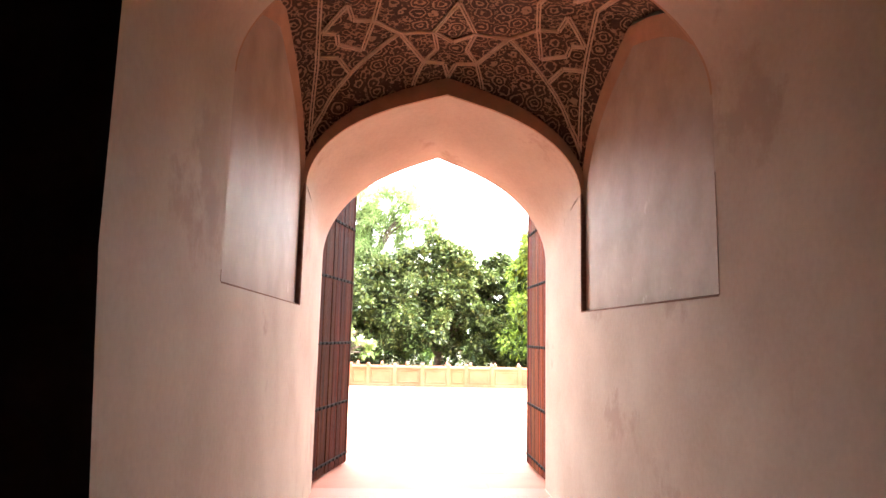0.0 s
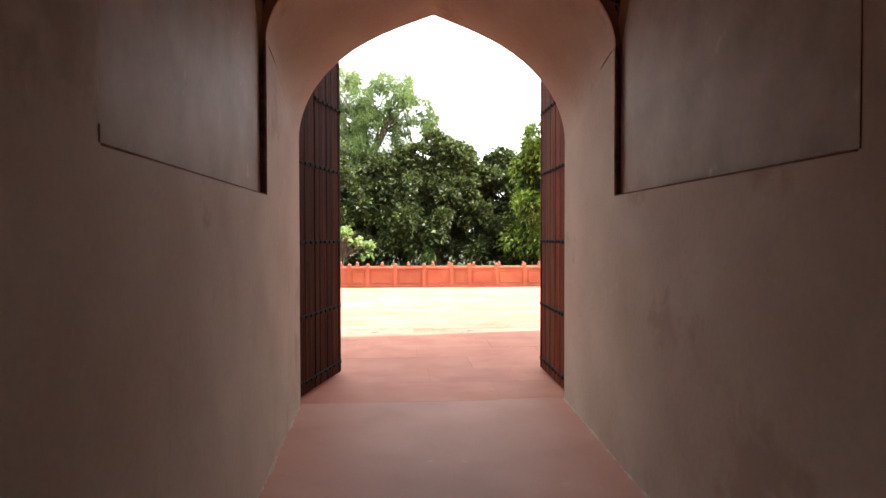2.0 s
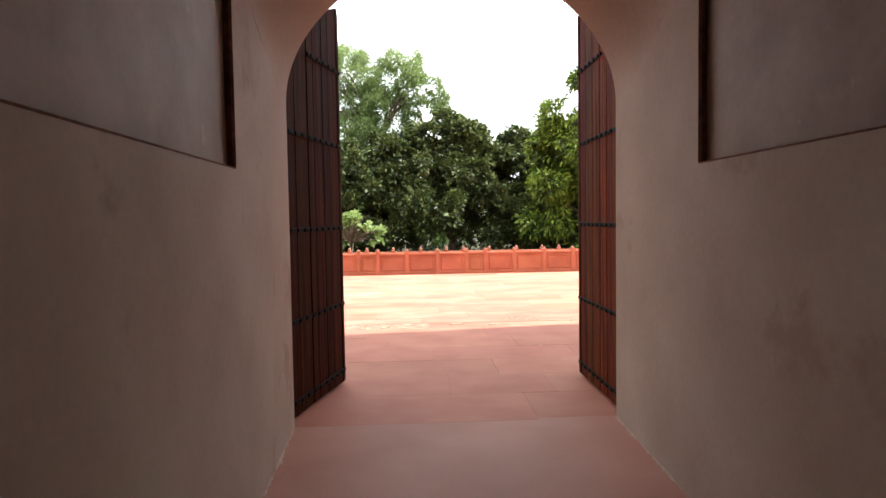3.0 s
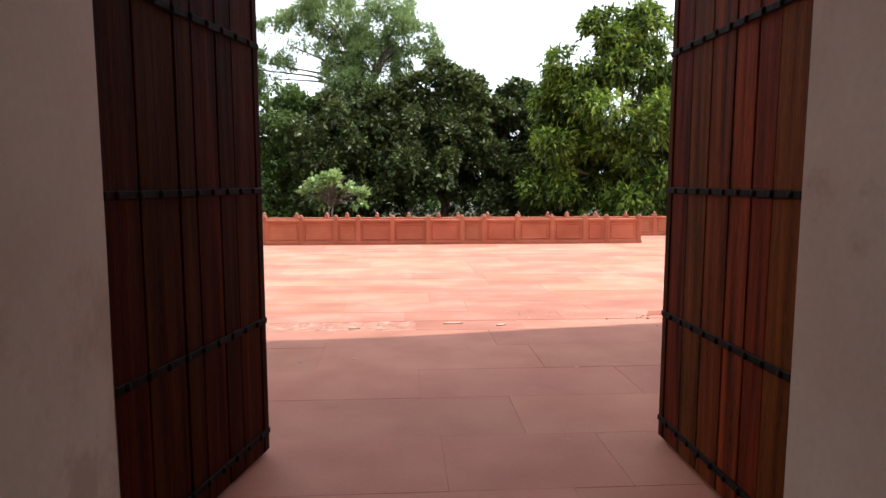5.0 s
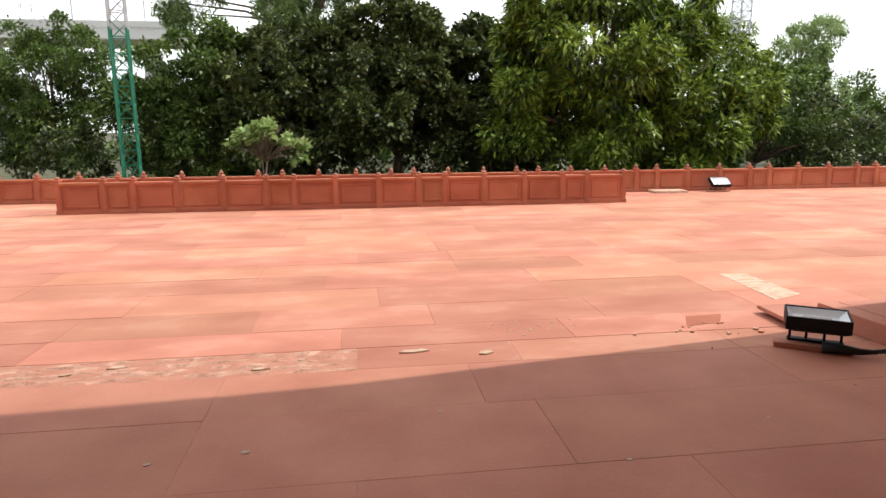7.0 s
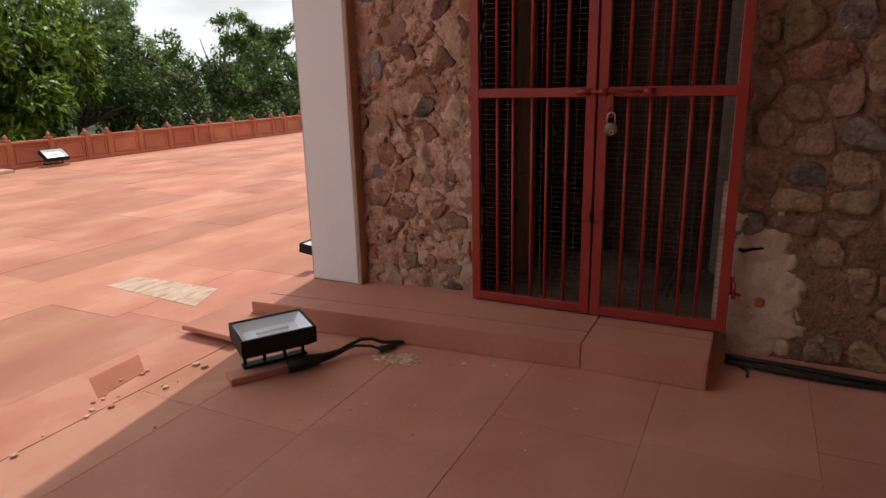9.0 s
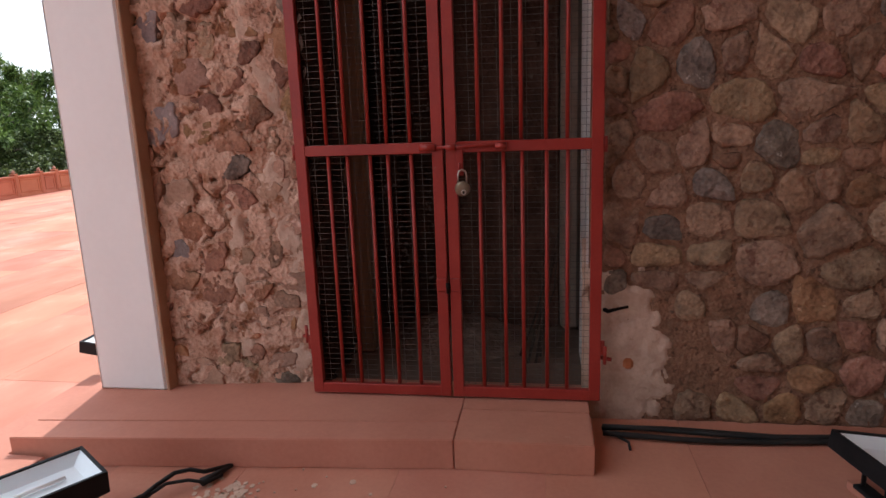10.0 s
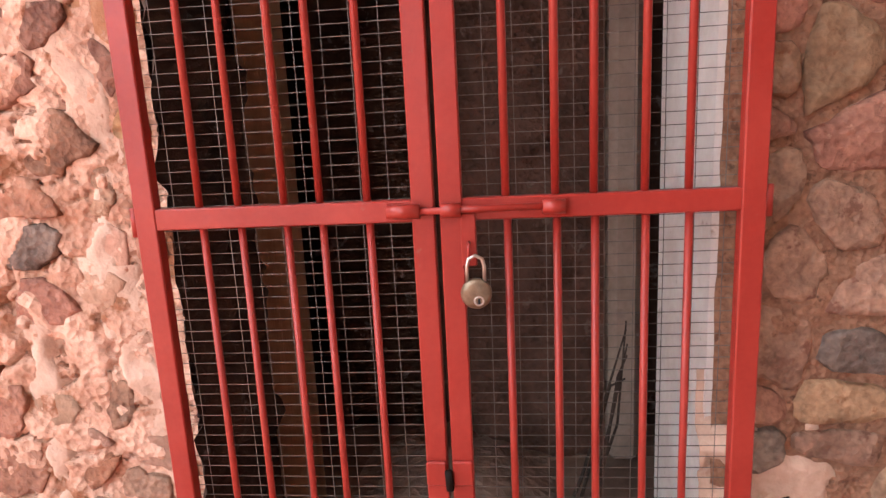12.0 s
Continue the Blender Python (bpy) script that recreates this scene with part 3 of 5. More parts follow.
solid("wall_facade", sheet([[(-16, Y_FRONT, 0), (-X_PIER, Y_FRONT, 0)] + arch_p + [(X_PIER, Y_FRONT, 0), (16, Y_FRONT, 0), (16, Y_FRONT, 11), (-16, Y_FRONT, 11)]]), MARBLE, label="white plastered facade, its unseen portal arch sized for the light", category="wall", kind="structure")
# Unseen shell, added so no sun or sky leaks into the rooms.
solid("roof", box(-16, 16, -8, Y_FRONT + 0.3, 11, 11.3), CONCRETE, label="unseen flat roof that keeps sky light out", category="roof", kind="structure")
for n, bm in (("wall_blocker_east", box(16, 16.4, -8, Y_FRONT, 0, 11)), ("wall_blocker_west", box(-16.4, -16, -8, Y_FRONT, 0, 11)), ("wall_blocker_south", box(-16, 16, -8.4, -8, 0, 11))):
    solid(n, bm, PLASTER, label="unseen outer wall that keeps sky light out", category="wall", kind="structure")


# ---- rubble wall with the gate ----
def rough_panel(bm, y0, y1, z0, z1, amount, step=0.03, fall=0.0, crack=0.0):
    ny, nz = max(2, round((y1 - y0) / step)), max(2, round((z1 - z0) / step))
    grid = []
    for i in range(ny + 1):
        row = []
        for j in range(nz + 1):
            y, z = y0 + (y1 - y0) * i / ny, z0 + (z1 - z0) * j / nz
            d = noise.noise((3.0, y * 7, z * 7)) * 0.5 + noise.noise((9.0, y * 19, z * 15)) * 0.35 + noise.noise((5.0, y * 41, z * 33)) * 0.09
            flake = noise.noise((7.0, y * 9 + 1.5 * noise.noise((4.0, y * 5, z * 5)), z * 6))
            d += 0.28 * math.floor(flake * 3.5) / 3.5
            d += 0.30 * (abs(noise.noise((2.0, y * 11 + z * 2, z * 9))) * 2 - 0.6)
            # thin cracks between flakes, and more relief towards the far end
            if crack:
                near = abs(noise.noise((6.0, y * 6.5 + 0.8 * noise.noise((1.0, y * 14, z * 14)), z * 4.2)))
                d *= 0.35 + 0.9 * (y - y0) / (y1 - y0)
                d += crack * max(0.0, 1 - near / 0.045) * (0.25 + (y - y0) / (y1 - y0))
            row.append(bm.verts.new((X_SIDE + amount * d - fall * (y - y0) / (y1 - y0), y, z)))
        grid.append(row)
    for a, b in zip(grid, grid[1:]):
        for k in range(nz):
            bm.faces.new((a[k], a[k + 1], b[k + 1], b[k]))
    return bm


wall_gate = solid("wall_gate_side", rough_panel(bmesh.new(), Y_DOOR, GATE_Y0 + 0.05, -0.02, 2.9, 0.019, 0.0125), MORTAR, True, label="rubble stone wall in earthy mortar beside the gate", category="wall", kind="structure")
part("mortar_face", rough_panel(bmesh.new(), GATE_Y1 - 0.002, Y_PIER + 0.02, -0.02, 2.9, 0.036, 0.0085, 0.09, 1.5), MORTAR_PALE, wall_gate, "flaking pale mortar between gate and pier", True)
part("lintel_face", rough_panel(bmesh.new(), GATE_Y0 + 0.05, GATE_Y1 - 0.05, 2.50, 2.9, 0.03), MORTAR, wall_gate, "", True)
part("upper_face", loft([[(X_SIDE, Y_DOOR, 2.9), (X_SIDE, Y_FRONT, 2.9)], [(X_SIDE, Y_DOOR, 10.5), (X_SIDE, Y_FRONT, 10.5)]]), MORTAR, wall_gate)
pier = solid("wall_pier", box(X_PIER, X_SIDE + 0.25, Y_PIER, Y_FRONT + 0.004, STEP_Z, 7.5, 0.012), MARBLE, label="smooth white painted pier at the portal's edge", category="pier", kind="structure")
part("edge_strip", box(X_PIER + 0.003, X_SIDE + 0.05, Y_PIER - 0.020, Y_PIER - 0.002, STEP_Z, 7.4, 0.004), BAND, pier, "ochre stone strip along the pier")


def clipped(poly, mid, way, gap):
    """The part of a convex outline that lies on the near side of a line, less a gap."""
    out = []
    side = [(p[0] - mid[0]) * way[0] + (p[1] - mid[1]) * way[1] + gap for p in poly]
    for (p, a), (q, b) in zip(zip(poly, side), zip(poly[1:] + poly[:1], side[1:] + side[:1])):
        if a <= 0:
            out.append(p)
        if a * b < 0:
            f = a / (a - b)
            out.append((p[0] + (q[0] - p[0]) * f, p[1] + (q[1] - p[1]) * f))
    return out


def stone_mesh(rng, outline, t, ragged):
    """A field stone over a plan outline about its middle, proud towards -x, its face broken and tilted."""
    ph = rng.uniform(0, 50)
    worn = []
    for p, q in zip(outline, outline[1:] + outline[:1]):
        worn += [(p[0] * 0.78 + q[0] * 0.22, p[1] * 0.78 + q[1] * 0.22), (p[0] * 0.22 + q[0] * 0.78, p[1] * 0.22 + q[1] * 0.78)]
    base = []
    for p, q in zip(worn, worn[1:] + worn[:1]):
        n = max(1, round(math.dist(p, q) / 0.024))
        for k in range(n):
            y, z = p[0] + (q[0] - p[0]) * k / n, p[1] + (q[1] - p[1]) * k / n
            grow = 1 + ragged * noise.noise((ph, y * 22, z * 22))
            base.append((y * grow, z * grow))
    reach = max(math.hypot(*p) for p in base)
    ty, tz = rng.uniform(-0.45, 0.45) * t / reach, rng.uniform(-0.45, 0.45) * t / reach
    bm, n = bmesh.new(), len(base)

    def face_at(y, z, d):
        broken = 0.55 * noise.noise((ph, y * 9, z * 9)) + 0.30 * noise.noise((ph + 9, y * 26, z * 26)) + 0.22 * math.floor(3 * noise.noise((ph + 5, y * 7, z * 11))) / 3
        return -d - ty * y - tz * z - t * broken * 1.25

    rings = []
    for f, d in ((1.03, -0.035), (1.0, t * 0.20), (0.965, t * 0.72), (0.88, t * 0.98), (0.68, t * 1.08), (0.42, t * 1.12), (0.18, t * 1.12)):
        rings.append([bm.verts.new((d * -1 if d < 0 else face_at(y * f, z * f, d), y * f, z * f)) for y, z in base])
    mid = bm.verts.new((face_at(0, 0, t * 1.12), 0, 0))
    for a, b in zip(rings, rings[1:]):
        for k in range(n):
            bm.faces.new((a[k], a[(k + 1) % n], b[(k + 1) % n], b[k]))
    for k in range(n):
        bm.faces.new((rings[-1][k], rings[-1][(k + 1) % n], mid))
    return bm


def lay_stones(y0, y1, z0, z1, low, high, thick, keep, seed, joint, ragged, fall=0.0, sink=-0.006, kinds=()):
    """Rubble laid in loose courses: each stone fills its share of the face, less the mortar joint."""
    rng = random.Random(seed)
    mids, z = [], z0
    while z < z1:
        hh = rng.uniform(low, high)
        y = y0 - rng.uniform(0, 0.1)
        while y < y1:
            ww = hh * rng.uniform(0.75, 1.75)
            if rng.random() < 0.22 and hh > 0.15:      # two small stones, one on the other
                mids += [(y + ww * 0.35, z + hh * 0.26), (y + ww * 0.35, z + hh * 0.76)]
                ww *= 0.7
            else:
                mids.append((y + ww / 2 + rng.uniform(-0.02, 0.02), z + hh / 2 + rng.uniform(-0.05, 0.05)))
            y += ww
        z += hh
    for i, (my, mz) in enumerate(mids):
        poly = [(y0, z0), (y1, z0), (y1, z1), (y0, z1)]
        gap = joint * rng.uniform(0.35, 1.3)
        for j, (oy, oz) in enumerate(mids):
            far = math.hypot(oy - my, oz - mz)
            if j != i and far < 0.8 and poly:
                poly = clipped(poly, ((my + oy) / 2, (mz + oz) / 2), ((oy - my) / far, (oz - mz) / far), gap)
        kind, tall, loose = rng.choice(kinds), thick * rng.uniform(0.45, 1.25), rng.random()
        if len(poly) < 3 or loose > keep or (my > 7.38 and my < 8 and mz < 0.64):
            continue
        cy, cz = sum(p[0] for p in poly) / len(poly), sum(p[1] for p in poly) / len(poly)
        outline = [(p[0] - cy, p[1] - cz) for p in poly]
        if min(math.hypot(*p) for p in outline) < 0.025:
            continue
        st = part("stone", stone_mesh(rng, outline, tall, ragged), kind, wall_gate, "", True)
        st.matrix_basis = pose(X_SIDE + sink - fall * (cy - y0) / (y1 - y0), cy, cz)


lay_stones(6.00, 7.70, 0.0, 2.80, 0.115, 0.24, 0.024, 0.95, 4, 0.014, 0.15, 0.0, 0.000, [STONES[k] for k in (0, 1, 2, 2, 3, 3, 4, 5, 5, 5, 5)])
lay_stones(9.18, 9.965, 0.13, 2.80, 0.12, 0.22, 0.0075, 0.80, 9, 0.013, 0.38, 0.09, 0.0035, [STONES[k] for k in (0, 3, 4, 5, 3)] + DUSTY)


def smear(y0, y1, z0, z1, mask, proud, fall, label):
    """A skin of plaster that dives under the wall's face wherever its mask runs out."""
    rows = []
    ny, nz = round((y1 - y0) / 0.011), round((z1 - z0) / 0.013)
    for i in range(ny + 1):
        y = y0 + (y1 - y0) * i / ny
        row = []
        for j in range(nz + 1):
            z = z0 + (z1 - z0) * j / nz
            f = mask(y, z) + 0.75 * noise.noise((1.0, y * 9, z * 9)) + 0.30 * noise.noise((2.0, y * 24, z * 24)) + 0.16 * noise.noise((3.0, y * 60, z * 60))
            up = max(-1.0, min(1.0, f * 3.0))
            row.append((X_SIDE - fall(y) - proud * up + (0.014 if up < 0 else 0.002) - 0.006 * noise.noise((5.0, y * 30, z * 22)), y, z))
        rows.append(row)
    part("plaster_skin", loft(rows), PATCH, wall_gate, label, True)


def slant(y):
    return 0.09 * (y - 9.2) / 0.8


smear(7.28, 7.80, -0.01, 0.92, lambda y, z: 1.0 - ((7.66 - y) / 0.27) ** 2 - ((z - 0.30) / 0.47) ** 2, 0.020, lambda y: 0, "pale plaster patch beside the gate")
smear(9.19, 9.50, 1.05, 2.85, lambda y, z: 0.55 - (abs(y - (9.30 + 0.05 * math.sin(z * 7) + 0.08 * (z - 1.05))) / 0.06) ** 2, 0.010, slant, "pale lime mortar smeared down the wall")
smear(9.19, 9.45, 0.10, 1.25, lambda y, z: 0.55 - (abs(y - (9.26 + 0.05 * math.sin(z * 6 + 1))) / 0.08) ** 2, 0.010, slant, "pale lime mortar smeared down the wall")
smear(9.45, 9.72, 0.30, 1.10, lambda y, z: 0.30 - (abs(y - 9.56) / 0.06) ** 2, 0.010, slant, "pale lime mortar smeared down the wall")

# brick scar and a bent hook in the plaster
part("brick_scar", box(X_SIDE - 0.036, X_SIDE + 0.02, 7.55, 7.60, 0.27, 0.325, 0.014), BRICK, wall_gate, "small orange brick scar")
part("hook", tube([(X_SIDE + 0.01, 7.70, 0.572), (X_SIDE - 0.05, 7.68, 0.575), (X_SIDE - 0.06, 7.64, 0.590), (X_SIDE - 0.045, 7.585, 0.598)], 0.012, 7, 0.006), IRON, wall_gate, "bent iron hook in the wall")

# ---- chamber behind the gate ----
# Floor, rubble and ceiling here have the chamber's gloom in their colours.
CH0, CH1 = GATE_Y0 + 0.06, GATE_Y1
solid("floor_chamber", box(4.27, 6.4, 7.0, 9.7, 0.02, STEP_Z - 0.004), CHAMBER_FLOOR, label="dusty earthen floor inside the locked chamber", category="floor", kind="structure")
solid("wall_chamber_reveal_east", box(4.24, 4.76, CH0 - 0.2, CH0, STEP_Z - 0.01, 2.6), WHITEWASH, label="flaking whitewashed door reveal", category="wall", kind="structure")
bm = rough_panel(bmesh.new(), 0.0, 0.66, STEP_Z - 0.01, 2.6, 0.09, 0.04)
for v in bm.verts:
    v.co = Vector((4.16 + v.co.y, CH1 - 0.03 + (v.co.x - X_SIDE), v.co.z))
solid("wall_chamber_reveal_west", bm, CHAMBER, True, label="sooty rubble door reveal with gloom in its colour", category="wall", kind="structure")
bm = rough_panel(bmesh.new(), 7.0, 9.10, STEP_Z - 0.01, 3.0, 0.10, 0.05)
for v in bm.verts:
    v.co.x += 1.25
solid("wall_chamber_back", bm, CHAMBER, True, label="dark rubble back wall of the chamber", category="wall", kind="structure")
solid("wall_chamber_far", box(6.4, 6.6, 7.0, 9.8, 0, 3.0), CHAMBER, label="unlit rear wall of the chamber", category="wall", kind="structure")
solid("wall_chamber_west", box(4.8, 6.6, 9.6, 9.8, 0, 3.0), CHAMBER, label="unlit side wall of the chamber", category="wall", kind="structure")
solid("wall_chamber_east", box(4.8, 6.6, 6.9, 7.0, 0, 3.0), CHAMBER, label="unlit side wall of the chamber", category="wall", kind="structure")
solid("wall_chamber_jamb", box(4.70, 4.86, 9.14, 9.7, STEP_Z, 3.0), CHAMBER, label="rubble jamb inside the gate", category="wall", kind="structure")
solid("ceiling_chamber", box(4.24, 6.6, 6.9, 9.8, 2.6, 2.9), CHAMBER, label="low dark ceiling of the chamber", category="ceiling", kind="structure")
solid("wall_chamber_stub", box(5.12, 5.34, 7.75, 7.88, STEP_Z, 2.6, 0.03), STUB, label="grey-beige plastered stub wall inside the chamber", category="wall", kind="structure")
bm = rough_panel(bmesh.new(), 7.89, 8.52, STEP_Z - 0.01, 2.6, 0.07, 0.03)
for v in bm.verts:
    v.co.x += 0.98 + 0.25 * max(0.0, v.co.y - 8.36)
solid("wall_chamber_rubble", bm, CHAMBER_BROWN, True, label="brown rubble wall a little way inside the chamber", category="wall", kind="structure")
post = solid("timber_post", box(4.66, 4.78, 8.99, 9.12, STEP_Z, 2.58, 0.012), TIMBER, label="upright brown timber post inside the chamber", category="post")
mound = []
for i in range(13):
    q = i / 12
    mound.append([(5.02 + 0.62 * q * math.cos(2 * math.pi * k / 28), 8.50 + 0.52 * q * math.sin(2 * math.pi * k / 28), STEP_Z - 0.012 + max(0.0, 0.13 * (math.cos(math.pi * q) * 0.5 + 0.5) * (1 + 0.5 * noise.noise((math.cos(k * 0.2244) * 2 * q, math.sin(k * 0.2244) * 2 * q, 4.0))) + 0.07 * noise.noise((q * 6 * math.cos(k * 0.2244), q * 9 * math.sin(k * 0.2244), 1.0)) * (1 - q))) for k in range(29)])
solid("earth_mound", loft(mound), HEAP, True, label="low mound of pale dusty earth on the chamber floor", category="mound")
heap = holder("dry_branches", (4.6, 7.98, STEP_Z), label="dry dark branches leaning in the chamber corner", category="branch")
rng = random.Random(3)
for k in range(5):
    a, b = rng.uniform(-0.12, 0.16), rng.uniform(-0.14, 0.10)
    part("branch", tube([(a, 0.10 + b * 0.6, 0.004), (a * 0.8 + 0.03, 0.04 + b * 0.3, 0.22), (a * 0.5 + 0.05, -0.03 + b * 0.2, 0.40 + rng.uniform(0, 0.2)), (a * 0.2 + 0.06, -0.08, 0.62 + rng.uniform(-0.1, 0.2))], 0.009, 6, 0.003), TWIG, heap)

# ---- red iron gate ----
GT, GB = 2.50, STEP_Z + 0.012
MID = (GATE_Y0 + GATE_Y1) / 2 - 0.003
gate = holder("iron_gate", (GATE_X, MID, 0), label="closed red-painted iron double gate with bars and wire mesh", category="gate")


def gate_leaf(s):
    """One leaf of the gate; s is the side along y on which it hangs."""
    out = (GATE_Y1 - MID) if s > 0 else (MID - GATE_Y0)
    stile, deep = 0.052, 0.022
    bm = bmesh.new()
    for y0, y1 in ((0.006, 0.006 + stile), (out - stile, out)):
        add_box(bm, -deep, deep * 0.6, *sorted((s * y0, s * y1)), GB, GT, 0.003)
    for z0, z1 in ((GB, GB + 0.052), (1.36, 1.41), (GT - 0.052, GT)):
        add_box(bm, -deep + 0.002, deep * 0.55, *sorted((s * (0.004 + stile), s * (out - stile + 0.002))), z0, z1, 0.003)
    body = part("leaf", bm, PAINT, gate, "red-painted flat iron leaf frame")
    inner = out - 2 * stile - 0.006
    shift = (0.0, 0.010, -0.006, 0.004, -0.003)
    for k in range(5):
        y = s * (0.006 + stile + inner * (k + 1) / 6 + shift[k])
        part("bar", add_tube(tube([(0, y, GB + 0.03), (0, y, 1.37)], 0.0095, 8), [(0, y + 0.003, 1.40), (0, y, GT - 0.03)], 0.0095, 8), PAINT, body, "", True)
    bm = bmesh.new()
    rngm = random.Random(20 + s)
    z = GB + 0.03
    while z < GT - 0.03:
        ya, yb = sorted((s * 0.02, s * (out - 0.012)))
        za, zb = z + rngm.uniform(-0.002, 0.002), z + rngm.uniform(-0.002, 0.002)
        add_tube(bm, [(0.017, ya, za), (0.018, (ya + yb) / 2, (za + zb) / 2 - 0.002), (0.017, yb, zb)], 0.0011, 4, None, False)
        z += 0.0285
    y = 0.045
    while y < out - 0.03:
        add_tube(bm, [(0.0195, s * y, GB + 0.02), (0.0195, s * (y + 0.004), 1.3), (0.0195, s * y, GT - 0.02)], 0.0011, 4, None, False)
        y += 0.066
    part("wire_mesh", bm, WIRE, body, "rusty galvanised wire mesh behind the bars")
    for z in (0.42, 1.38, 2.2):
        part("hinge", tube([(-0.004, s * (out + 0.008), z - 0.035), (-0.004, s * (out + 0.008), z + 0.035)], 0.011, 8), PAINT, body, "", True)
    return body


left_leaf, right_leaf = gate_leaf(1), gate_leaf(-1)
# sliding bolt across the two leaves, its collars, hasp and lower latch
bolt = part("bolt", tube([(-0.036, 0.055, 1.386), (-0.036, -0.245, 1.389)], 0.008, 10), PAINT, gate, "round sliding bolt painted red", True)
for y, w in ((0.075, 0.075), (-0.033, 0.045), (-0.262, 0.05)):
    part("collar", tube([(-0.034, y - w / 2, 1.386), (-0.034, y + w / 2, 1.387)], 0.0165, 12), PAINT, bolt, "red bolt collar", True)
part("hasp", box(-0.032, -0.022, -0.088, -0.052, 1.255, 1.378, 0.003), PAINT, gate, "red hasp plate")
part("staple", tube([(-0.030, -0.070, 1.312), (-0.046, -0.070, 1.306), (-0.046, -0.070, 1.280), (-0.030, -0.070, 1.276)], 0.004, 6), PAINT, gate, "red staple", True)
for s in (1, -1):
    part("latch", box(-0.034, -0.020, *sorted((s * 0.008, s * 0.058)), 0.70, 0.765, 0.004), PAINT, gate, "red latch cheek")
part("latch_pin", tube([(-0.040, 0.0, 0.695), (-0.040, 0.002, 0.745)], 0.010, 8), IRON, gate, "black latch pin", True)
for y, z in ((GATE_Y1 - MID + 0.02, 0.44), (GATE_Y0 - MID - 0.02, 0.36)):
    part("pintle", add_tube(tube([(-0.01, y, z - 0.02), (-0.01, y, z + 0.07)], 0.009, 8), [(-0.01, y - 0.03, z + 0.004), (0.03, y + 0.03, z)], 0.010, 8), PAINT, gate, "red hinge pintle in the wall", True)

lock = holder("padlock", (GATE_X - 0.052, MID - 0.084, 1.197), label="round steel padlock hanging locked from the gate's hasp", category="padlock")
bm = bmesh.new()
prof = [(-0.012, 0.024), (-0.0095, 0.032), (-0.003, 0.0355), (0.004, 0.0355), (0.010, 0.032), (0.012, 0.024)]
rings = [[bm.verts.new((x, r * math.cos(2 * math.pi * k / 28), r * math.sin(2 * math.pi * k / 28))) for k in range(28)] for x, r in prof]
for a, b in zip(rings, rings[1:]):
    for k in range(28):
        bm.faces.new((a[k], a[(k + 1) % 28], b[(k + 1) % 28], b[k]))
bm.faces.new(rings[0])
bm.faces.new(rings[-1])
part("body", bm, BRASS, lock, "dull round lock body", True)
part("shackle", tube([(0, -0.019, 0.028), (0, -0.020, 0.062), (0, -0.015, 0.080), (0, 0, 0.088), (0, 0.015, 0.080), (0, 0.020, 0.062), (0, 0.019, 0.028)], 0.0042, 8), STEEL, lock, "bright steel shackle", True)
rim = [(-0.012, 0.010 * math.cos(a) - 0.006, 0.010 * math.sin(a) - 0.015) for a in (2 * math.pi * k / 16 for k in range(17))]
part("key_rim", tube(rim, 0.0022, 6), STEEL, lock, "bright keyhole rim", True)
part("keyhole", box(-0.0135, -0.011, -0.009, -0.003, -0.022, -0.010, 0.001), BLACK, lock, "dark keyhole")


